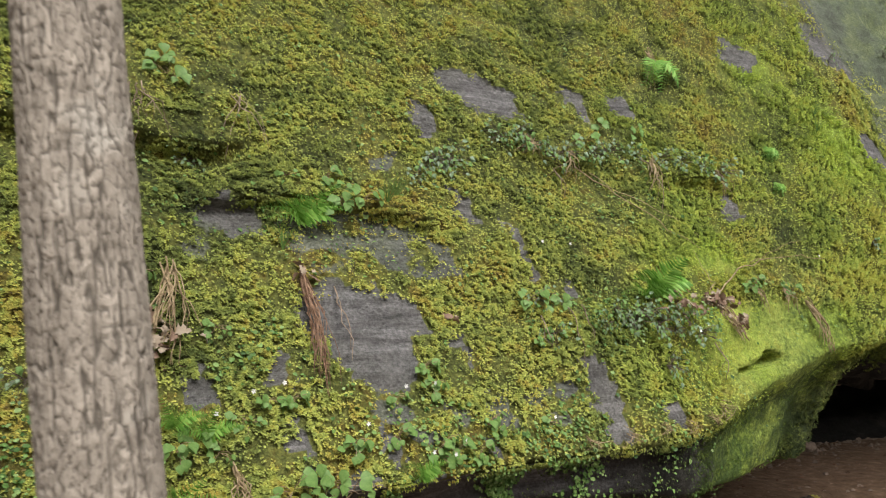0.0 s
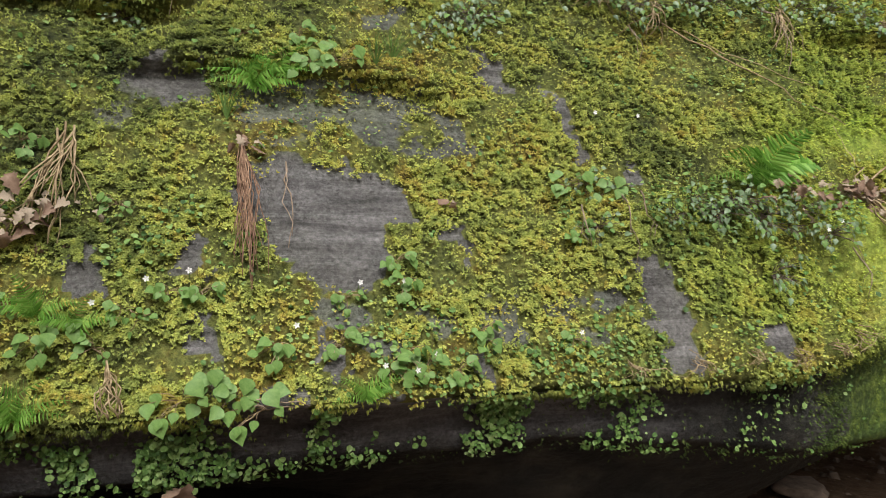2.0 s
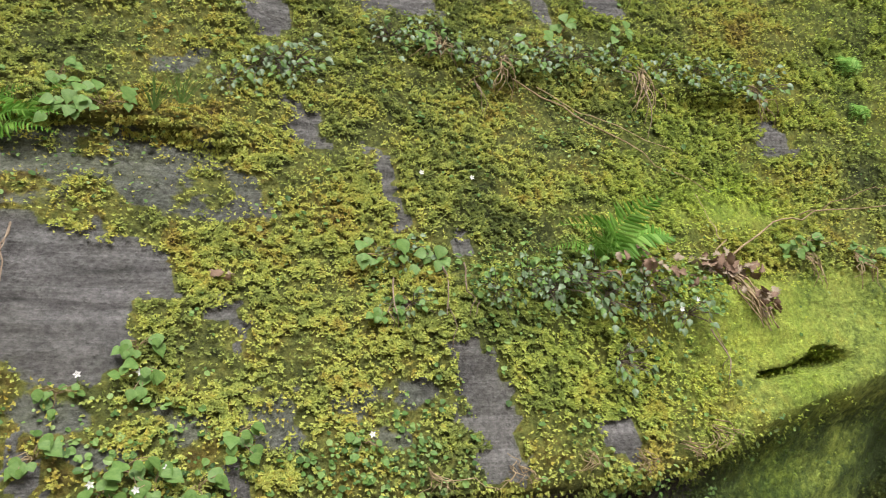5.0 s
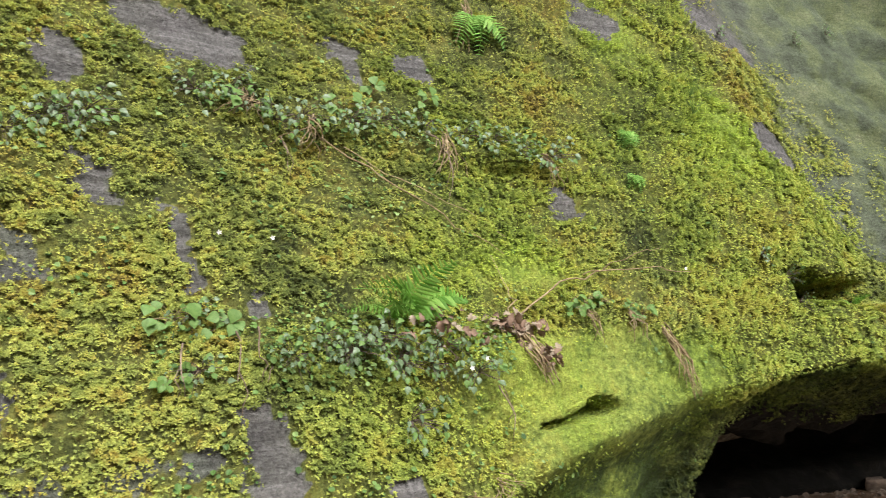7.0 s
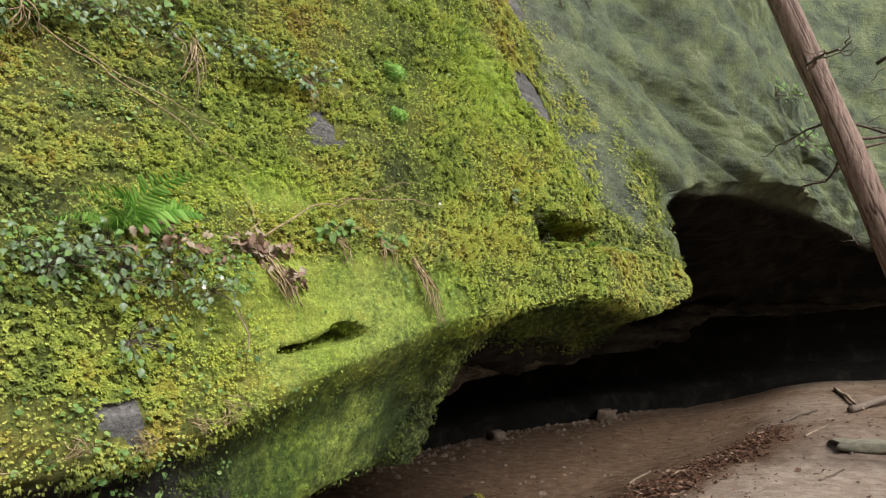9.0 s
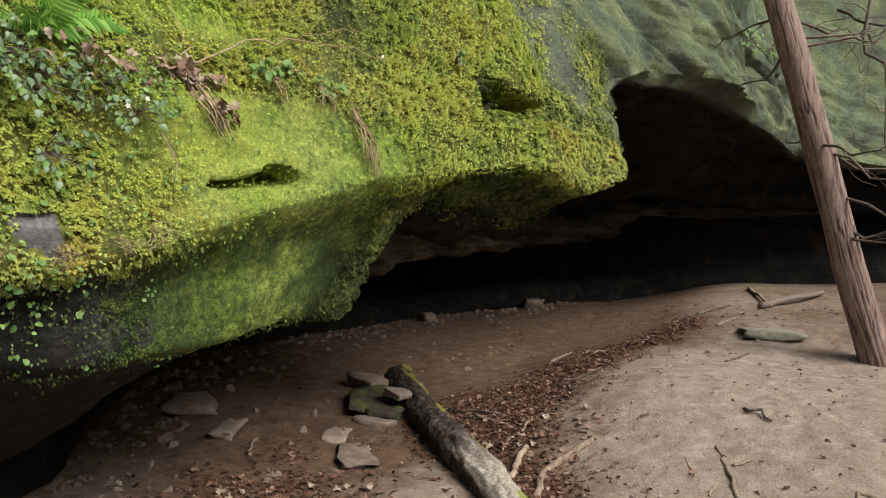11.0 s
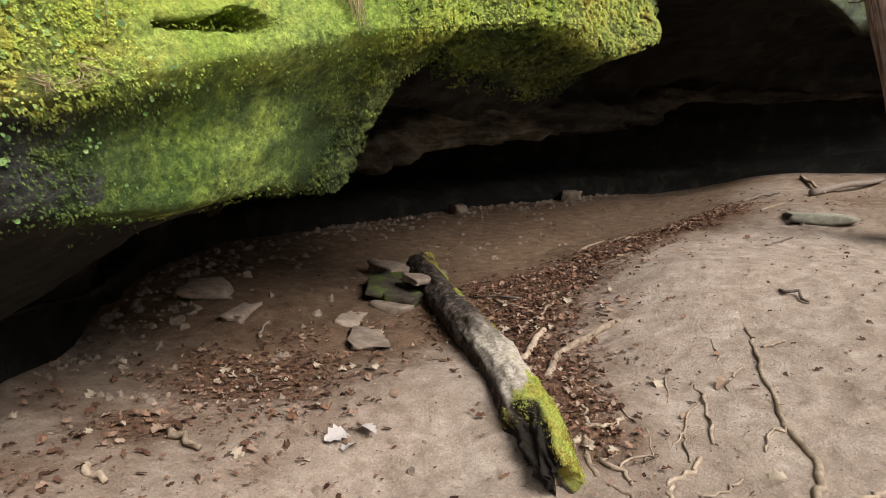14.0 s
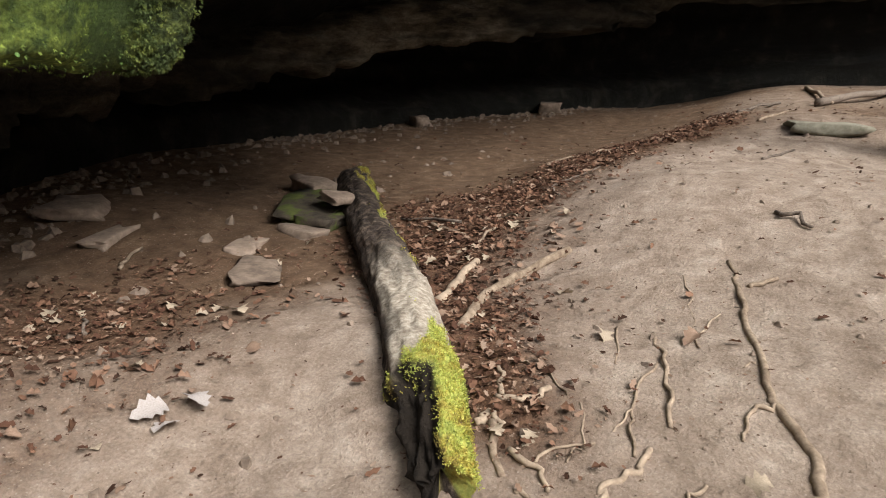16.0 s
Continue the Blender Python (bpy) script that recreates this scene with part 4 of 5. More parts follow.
def sprig(label, meshes, count, reach, size, seed, material=STRAW, spread=1.0, hang=0.0):
    """A clump of stalked leaves, rooted at its origin."""
    rng = np.random.default_rng(seed)
    th = thing("leafy_plant", (0, 0, 0), label, "plant")
    for k in range(count):
        ang = rng.uniform(-1.3, 1.3) * spread
        up = rng.uniform(-0.5, 0.9) - hang
        d = Vector((math.sin(ang), rng.uniform(0.35, 0.9), up)).normalized()
        tip = d * reach * rng.uniform(0.35, 1.0)
        st = Geo()
        st.add(*tube(bent((0, 0, -0.005), tip, 5, -0.006, 0.006, seed + k), [0.0014, 0.0009], 4))
        part("stalk", st, material, th)
        along = Vector((d.x * 0.8 + rng.normal(0, 0.25), 0.35, -0.65 + rng.normal(0, 0.3)))
        normal = Vector((rng.normal(0, 0.35), 0.8, 0.75))
        ob = part("leaf", meshes[k % len(meshes)], None, th)
        ob.matrix_local = aim(tip, along, normal, size * rng.uniform(0.6, 1.25))
    return th


def spread_copies(made, spots, group):
    """Sets the first at the first spot and copies it to the others."""
    rng = np.random.default_rng(len(spots) * 7 + 1)
    for k, (x, z) in enumerate(spots):
        src = made[k % len(made)]
        m = facing(x, z, 0.012) @ pose(0, 0, 0, 0, rng.uniform(-35, 35), rng.uniform(-25, 25))
        s = rng.uniform(0.85, 1.25)
        if k < len(made):
            src.matrix_basis = m
            src.scale = (s, s, s)
            tagged(src, group=group)
        else:
            copy_thing(src, m)


violets = [sprig("low green plant with heart-shaped leaves rooted in the moss", [HEART, ROUND], 9, 0.07, 0.031, 20 + k) for k in range(3)]
spread_copies(violets, [(-1.34, 3.03), (-1.53, 3.03), (-1.27, 2.98), (-1.77, 2.05), (-2.0, 2.02), (-2.2, 1.93), (-2.12, 1.97), (-1.94, 2.0), (-1.58, 1.9), (-1.15, 2.14), (-1.33, 2.03), (-1.25, 1.8),
                        (-1.12, 1.81), (-0.56, 1.87), (-0.93, 1.9), (-1.39, 1.88), (-1.99, 2.35), (-2.25, 2.55), (-0.43, 2.24), (-0.32, 2.28), (-1.15, 2.08), (-1.86, 2.06), (-2.3, 2.05),
                        (1.38, 2.54), (1.5, 2.56), (1.6, 2.57), (1.72, 2.54), (1.81, 2.49), (-2.05, 1.92), (-1.2, 1.84), (-1.04, 1.79)], "small green plants in the moss")
broad = [sprig("plant with broad pale green leaves on long stalks", [HEART], 8, 0.1, 0.043, 40 + k) for k in range(2)]
spread_copies(broad, [(-1.77, 1.78), (-1.84, 1.77), (-1.69, 1.75), (-1.21, 2.92), (-1.32, 2.89), (0.06, 3.36), (0.7, 3.6), (0.52, 3.48), (0.94, 3.58), (-0.39, 2.44), (-0.2, 2.42), (-2.0, 3.45), (-2.02, 3.53), (-1.62, 1.72)], "broad-leaved plants")
ivies = [sprig("tangled creeper with dark waxy leaves on a ledge", [WAXY, PALE, WAXY], 30, 0.13, 0.026, 60 + k, TWIG, 1.2, 0.25) for k in range(3)]
spread_copies(ivies, [(0.05, 2.37), (0.17, 2.33), (0.34, 2.29), (0.48, 2.26), (0.68, 2.24), (0.36, 2.08), (0.33, 2.39), (0.56, 2.34), (0.24, 2.38), (-0.15, 3.44), (0.01, 3.47), (0.18, 3.34), (0.1, 3.42), (0.5, 3.4), (0.68, 3.42), (0.9, 3.42),
                      (1.26, 3.4), (1.56, 3.34), (1.39, 3.38), (-0.7, 3.2), (-0.55, 3.24), (-0.61, 3.25), (1.08, 3.4), (0.3, 3.38)], "creepers along the ledges")
spread_copies([copy_thing(ivies[0], Matrix())], [(2.76, 2.85), (2.94, 2.72), (2.94, 2.57), (3.32, 4.53), (4.69, 4.87), (5.35, 5.08), (-0.3, 2.46), (-0.34, 2.27), (-0.82, 3.12), (-0.57, 3.18), (-1.94, 3.07), (0.12, 2.34), (-0.06, 2.32),
                                                  (3.5, 2.56), (3.75, 2.56), (4.05, 2.56), (-2.5, 2.6), (-2.6, 2.2), (-2.7, 3.1), (-2.45, 1.9)], "creepers along the ledges")


def frond_mesh(seed, droop):
    """One fern frond of unit length along y: a thin midrib with a ladder of narrow leaflets to both sides."""
    rng = np.random.default_rng(seed)
    g = Geo()
    n = 17

    def mid(s):
        return np.array([0.06 * np.sin(s * 3 + seed), s, 0.32 * np.sin(s * 2.4) - droop * s * s])
    g.add(*tube([mid(s) for s in np.linspace(0, 1, 12)], [0.01, 0.004], 4))
    for k in range(n):
        s = 0.14 + 0.86 * k / n
        c = mid(s)
        L = 0.3 * np.sin(np.pi * min(1, (s + 0.22) * 0.8)) ** 0.9 * rng.uniform(0.85, 1.12) + 0.015
        for side in (-1, 1):
            d = np.array([side * 0.93, 0.3 + rng.normal(0, 0.07), rng.normal(0.02, 0.12)])
            w = np.array([-0.25 * side, 0.9, 0.25]) * 0.03 * (0.5 + 1.7 * L)
            rows = []
            for a, f in ((0, 0.35), (0.18, 1.0), (0.5, 0.9), (0.8, 0.55), (1, 0.03)):
                p = c + d * L * a + np.array([0, 0, -0.25 * L * a * a])
                rows += [p - w * f, p + np.array([0, 0, 0.006 * f]), p + w * f]
            g.add(rows, [(r * 3 + e, r * 3 + e + 1, r * 3 + e + 4, r * 3 + e + 3) for r in range(4) for e in (0, 1)])
    return g.mesh("frond", FERN, False)


FRONDS = [frond_mesh(1, 0.55), frond_mesh(2, 0.8), frond_mesh(3, 0.65)]


def fern(x, z, size, count, seed, hang=False):
    rng = np.random.default_rng(seed)
    th = thing("fern", (0, 0, 0), "hanging dark green fern on the rock" if hang else "fresh bright green fern growing from the mossy ledge", "fern", "ferns on the cliff")
    th.matrix_basis = facing(x, z, 0.01)
    for k in range(count):
        ang = -1.15 + 2.3 * (k + 0.5) / count + rng.normal(0, 0.12)
        along = Vector((math.sin(ang) * 1.1, 0.35 + 0.35 * rng.random(), -0.9 if hang else 0.6 * math.cos(ang) + 0.05)).normalized()
        ob = part("frond", FRONDS[k % 3], FERN, th)
        ob.matrix_local = aim((0, 0, 0), along, Vector((-0.2 * math.sin(ang), 0.75, 0.7 if not hang else 0.5)), size * rng.uniform(0.8, 1.15))


for k, (x, z, s, c) in enumerate([(-1.51, 2.8, 0.19, 6), (-1.4, 2.86, 0.13, 4), (0.44, 2.46, 0.24, 6), (0.36, 2.44, 0.17, 4), (-1.34, 1.68, 0.11, 5), (-2.25, 1.63, 0.16, 6), (-2.2, 2.01, 0.14, 5), (-2.1, 1.95, 0.13, 4), (3.9, 2.58, 0.15, 4)]):
    fern(x, z, s, c, 100 + k)
for k, (x, z, s, c) in enumerate([(1.4, 4.22, 0.26, 4), (2.2, 3.6, 0.15, 5), (2.1, 3.3, 0.1, 4)]):
    fern(x, z, s, c, 140 + k, True)


def stem_bundle(top, foot, count, spread, seed, label, material=STRAW, thick=0.0022):
    """Dry stems or roots hanging down the rock from one point."""
    rng = np.random.default_rng(seed)
    th = thing("dry_stems", surf(*top)[0], label, "dry stems", "hanging stems and roots")
    o = th.location
    for k in range(count):
        a = np.array(surf(top[0] + rng.normal(0, spread * 0.15), top[1])[0]) + (0, -0.02 - 0.02 * rng.random(), rng.normal(0, 0.015))
        f = rng.uniform(0.55, 1.0)
        zt = top[1] + (foot[1] - top[1]) * f
        b = np.array(surf(top[0] + (foot[0] - top[0]) * f + rng.normal(0, spread), zt)[0]) + (0, -0.025 - 0.03 * rng.random(), 0)
        g = Geo()
        p = bent(a, b, 9, 0, 0.025, seed * 31 + k)
        p[:, 1] -= 0.03 * np.sin(np.linspace(0, np.pi, 9))
        g.add(*tube(p - np.array(o), [thick * rng.uniform(0.7, 1.5), thick * 0.5], 5))
        part("stem", g, material, th)


for k, (a, b, n, w) in enumerate([((-2.12, 2.58), (-2.2, 2.2), 22, 0.07), ((-2.03, 1.84), (-2.03, 1.58), 12, 0.015), ((1.36, 4.3), (1.26, 3.94), 10, 0.03), ((1.9, 2.42), (2.0, 2.03), 18, 0.035),
                                  ((1.45, 2.52), (1.5, 2.36), 7, 0.03), ((1.7, 2.5), (1.75, 2.33), 7, 0.03), ((0.3, 3.36), (0.3, 3.18), 9, 0.07), ((0.95, 3.38), (0.9, 3.1), 10, 0.05), ((1.5, 3.34), (1.56, 3.12), 8, 0.05), ((0.05, 3.45), (0.05, 3.3), 14, 0.09)]):
    stem_bundle(a, b, n, w, 200 + k, "bundle of dry brown stems hanging down the mossy rock", STRAW, 0.0028)
for k, (x, z) in enumerate([(0.1, 1.74), (0.3, 1.73), (0.5, 1.76), (0.65, 1.78), (-0.15, 1.73), (-0.4, 1.72)]):
    stem_bundle((x, z + 0.05), (x + 0.02, z - 0.02), 9, 0.05, 270 + k, "fringe of dry rootlets hanging from the lip of the rock", STRAW, 0.0016)
stem_bundle((0.93, 2.44), (1.08, 2.18), 16, 0.05, 290, "tangle of dry stems and bark strips below the leaf heap", STRAW, 0.004)
for k, (a, b) in enumerate([((0.95, 3.36), (0.86, 2.99)), ((0.88, 3.37), (0.89, 3.18)), ((0.17, 3.24), (0.15, 3.0)), ((-0.22, 2.4), (-0.27, 2.11)), ((-0.17, 2.38), (-0.2, 2.21)), ((-0.39, 2.34), (-0.43, 2.09)), ((-1.45, 2.52), (-1.5, 2.2)), ((-1.7, 1.72), (-1.5, 1.5)), ((0.75, 2.2), (0.78, 1.95))]):
    stem_bundle(a, b, 2, 0.02, 240 + k, "thin pale root trailing over the moss", ROOTWOOD, 0.0025)

stem_bundle((-1.61, 2.55), (-1.64, 2.06), 34, 0.022, 199, "bundle of reddish brown rootlets hanging beside bare rock", RUST, 0.002)
stem_bundle((-2.15, 3.35), (-2.1, 3.1), 10, 0.12, 260, "thin roots hanging below the mossy ledge", ROOTWOOD)
stem_bundle((-1.7, 3.4), (-1.72, 3.05), 5, 0.1, 261, "thin roots hanging below the mossy ledge", ROOTWOOD)


def grass_tuft(x, z, seed):
    rng = np.random.default_rng(seed)
    th = thing("grass_tuft", (0, 0, 0), "small tuft of fine green grass on the ledge", "grass", "grass tufts")
    th.matrix_basis = facing(x, z, 0.01)
    for k in range(22):
        d = np.array([rng.normal(0, 0.05), rng.uniform(0.02, 0.07), rng.uniform(0.06, 0.14)])
        w = np.array([0.0016, 0, 0])
        g = Geo()
        pts = [np.array([0, 0, 0]), d * 0.5 + (0, 0, 0.02), d * 0.85 + (0, 0.01, 0.005), d * 1.05 + (0, 0.02, -0.03)]
        v = np.concatenate([np.stack([p - w * (1 - i / 3.5), p + w * (1 - i / 3.5)]) for i, p in enumerate(pts)])
        g.add(v, [(0, 1, 3, 2), (2, 3, 5, 4), (4, 5, 7, 6)])
        part("blade", g, LEAF, th)


for k, (x, z) in enumerate([(-1.07, 2.93), (-1.63, 2.66), (-0.98, 2.97), (2.7, 3.75), (2.75, 3.9)]):
    grass_tuft(x, z, 320 + k)
for k, (x, z) in enumerate([(8.3, 4.7), (8.8, 4.2), (9.4, 5.0), (10.2, 4.4)]):
    bush = sprig("leafy shrub with fresh green leaves rooted in the cliff", [ROUND, HEART], 40, 0.45, 0.06, 350 + k, TWIG, 1.2)
    bush.matrix_basis = facing(x, z, 0.02)


def twig_on_face(spots, radius, seed, lift=0.04):
    pts = [np.array(surf(x, z)[0]) + (0, -lift, 0) for x, z in spots]
    o = pts[0].copy()
    path = np.concatenate([bent(a, b, 7, 0, 0.03, seed + k)[:-1] for k, (a, b) in enumerate(zip(pts, pts[1:]))] + [pts[-1:]])
    th = thing("twig", o, "bare grey-brown twig lying across the moss", "twig", "twigs on the cliff")
    g = Geo()
    g.add(*tube(path - o, [radius, radius * 0.4], 6, 0.2, seed))
    part("stem", g, STRAW, th)


twig_on_face([(0.37, 3.28), (0.7, 3.02), (1.05, 2.77)], 0.004, 1)
twig_on_face([(0.45, 3.25), (0.75, 3.07), (1.1, 2.85)], 0.0025, 5)
twig_on_face([(0.94, 2.45), (1.29, 2.64), (1.68, 2.71), (2.19, 2.72)], 0.005, 2, 0.07)
twig_on_face([(1.5, 2.68), (1.8, 2.78), (2.06, 2.86)], 0.003, 3, 0.05)
twig_on_face([(0.95, 2.45), (0.98, 2.6), (0.97, 2.75)], 0.003, 4, 0.06)


def leaf_pile(at, radius, count, size, seed, label, flat=1.0, name="leaf_pile", leaves=None):
    """A heap of dry leaves; at is its middle."""
    rng = np.random.default_rng(seed)
    th = thing(name, at, label, "leaf pile")
    leaves = leaves or (DRY, DRYTAN, DRYFLAT)
    for k in range(count):
        ob = part("leaf", leaves[k % len(leaves)], None, th)
        p = Vector((rng.normal(0, radius), rng.normal(0, radius * 0.35) - 0.02, rng.normal(0, radius * 0.4 * flat)))
        ob.matrix_local = aim(p, rng.normal(0, 1, 3), Vector((rng.normal(0, 0.6), -0.6, 0.8)), size * rng.uniform(0.6, 1.3))


p = surf(0.93, 2.44)[0]
leaf_pile(p + Vector((0, -0.05, -0.04)), 0.085, 120, 0.05, 301, "heap of dry brown leaves caught on the cliff ledge", 0.9, leaves=(DRYTAN, DRY, DRYTAN, DRYFLAT))
leaf_pile(surf(0.55, 2.41)[0] + Vector((0, -0.04, 0)), 0.13, 45, 0.04, 302, "dry brown leaves caught on the cliff ledge", leaves=(DRYTAN, DRY))
leaf_pile(surf(1.06, 2.3)[0] + Vector((0, -0.02, 0)), 0.04, 18, 0.045, 303, "strips of dry bark and leaves sliding down the moss", 1.6, leaves=(DRYTAN, DRY))
leaf_pile(surf(-2.26, 2.3)[0] + Vector((0, -0.05, 0)), 0.06, 34, 0.055, 304, "crumpled tan dry leaves hanging on stems", 2.0, leaves=(DRYTAN, DRYTAN, DRY))
leaf_pile(surf(-0.92, 2.37)[0] + Vector((0, -0.03, 0)), 0.012, 3, 0.05, 305, "single purplish dead leaf stuck in the moss")
leaf_pile(surf(-1.61, 2.55)[0] + Vector((0, -0.03, 0)), 0.025, 6, 0.06, 306, "curled dry leaves above the hanging stems")
leaf_pile(Vector((-2.05, 1.98, float(ground_z(-2.05, 1.98)) + 0.1)), 0.3, 60, 0.11, 307, "drift of dry oak leaves at the foot of the cliff", 0.3)


def white_flowers():
    g = Geo()
    for k in range(5):
        a = k * 2 * np.pi / 5
        d, w = np.array([np.cos(a), 0.35, np.sin(a)]), np.array([-np.sin(a), 0, np.cos(a)])
        g.add([(0, 0, 0), d * 0.5 + w * 0.3, d, d * 0.5 - w * 0.3], [(0, 1, 2, 3)])
    me = g.mesh("petals", PETAL)
    first = None
    for x, z in [(-1.8, 2.13), (-0.18, 2.77), (0.0, 2.77), (-1.3, 2.09), (-1.52, 1.95), (-1.27, 1.83), (-1.18, 1.81), (-1.1, 1.84), (-0.55, 1.89), (-1.92, 2.1), (-1.14, 2.08), (0.7, 2.3), (0.62, 2.25), (2.19, 2.74), (0.4, 2.12), (-2.05, 2.05)]:
        if first is None:
            first = thing("white_flower", (0, 0, 0), "tiny white five-petalled flower above the moss", "flower", "white flowers in the moss")
            ob = part("petals", me, PETAL, first)
            ob.scale = (0.011, 0.011, 0.011)
            st = Geo()
            st.add(*tube([(0, -0.05, -0.04), (0, -0.02, -0.01), (0, 0, 0)], [0.0012, 0.0008], 4))
            part("stalk", st, LEAF, first)
            first.matrix_basis = facing(x, z, 0.055)
        else:
            copy_thing(first, facing(x, z, 0.055))


white_flowers()


def small_leaves():
    """Uncountable small round leaves creeping through the moss and along the lower edge."""
    rng = np.random.default_rng(77)
    a = CP[4:NF + 30, :]
    x, z = a[..., 0], a[..., 2]
    r = np.arange(a.shape[0])[:, None] + 0 * x
    nf = NF - 4
    zone = 0.07 + 0.55 * step(nf - 16, nf - 2, r) * (1 - 0.9 * step(-0.4, 0.0, x)) * step(1.0, 0.2, x) * step(-3, -2.2, x) + 0.5 * np.exp(-((z - 2.36) / 0.09) ** 2) * step(-0.6, -0.1, x) * step(1.2, 0.8, x)
    zone = zone * (1 - 0.85 * step(0.8, 1.2, x)) + 0.35 * np.exp(-((z - 3.4) / 0.08) ** 2) * step(-0.4, 0, x) * step(1.9, 1.5, x) + 0.4 * step(-1.5, -2.0, x) * step(2.5, 2.1, z)
    zone = zone + 0.6 * step(nf, nf + 3, r) * step(nf + 22, nf + 12, r) * step(0.0, -0.5, x)
    dens = zone * step(-0.1, 0.25, fbm(x * 5, 3.0, z * 5, 3, 66)) * step(-3.3, -3.0, x) * step(4.8, 3.0, x) * step(4.6, 4.0, z)
    dens = dens * (1 - bareness(x, z)) * step(1.2, 0.9, bareness(x, z))
    dens[:, :-1] *= np.diff(x, axis=1)
    p = (dens / dens.sum()).ravel()
    N = 9500
    pick = rng.choice(p.size, N, p=p)
    base = a.reshape(-1, 3)[pick] + rng.normal(0, 0.008, (N, 3))
    nrm = CN[4:NF + 30].reshape(-1, 3)[pick]
    size = 0.005 + 0.008 * rng.random((N, 1)) ** 2
    up = np.array([0, 0, 1.0])
    o = nrm + 0.5 * up + rng.normal(0, 0.35, (N, 3))
    o /= np.linalg.norm(o, axis=1, keepdims=True)
    d = rng.normal(0, 1, (N, 3)) + (0, -0.3, -0.4)
    d -= o * (d * o).sum(1, keepdims=True)
    d /= np.linalg.norm(d, axis=1, keepdims=True)
    s = np.cross(o, d)
    c = base + nrm * (0.012 + 0.018 * rng.random((N, 1)))
    ring = [c - d * size, c - d * size * 0.45 + s * size * 0.85 + o * size * 0.15, c + d * size * 0.5 + s * size * 0.75 + o * size * 0.1, c + d * size * 1.1 - o * size * 0.2, c + d * size * 0.5 - s * size * 0.75 + o * size * 0.1, c - d * size * 0.45 - s * size * 0.85 + o * size * 0.15]
    v = np.stack(ring, 1).reshape(-1, 3)
    i = np.arange(N)[:, None] * 6
    q = np.concatenate([i + np.array([0, 1, 2, 3]), i + np.array([0, 3, 4, 5])])
    me = quick_mesh("creeping_leaves", v, q, LEAF, None, False)
    tagged(new("creeping_leaves", me), "many small round green leaves creeping through the moss", "plants", kind="stuff")


small_leaves()


# ---- things on the ground ----
def on_ground(x, y, lift=0.0):
    return Vector((x, y, float(ground_z(x, y)) + lift))


def root(spots, radii, seed, label="pale bare root snaking over the soil", name="root"):
    pts = [np.array(on_ground(x, y, radii[0] * 0.35)) for x, y in spots]
    o = pts[0].copy()
    path = np.concatenate([bent(a, b, 8, 0, 0.025, seed + k)[:-1] for k, (a, b) in enumerate(zip(pts, pts[1:]))] + [pts[-1:]])
    path[:, 2] = ground_z(path[:, 0], path[:, 1]) + radii[0] * 0.35 + 0.01 * vnoise(path[:, 0] * 8, path[:, 1] * 8, 0, seed)
    th = thing(name, o, label, "root", "roots in the soil")
    g = Geo()
    g.add(*tube(path - o, [r * 0.85 for r in radii], 10, 0.16, seed))
    part("wood", g, ROOTWOOD, th)


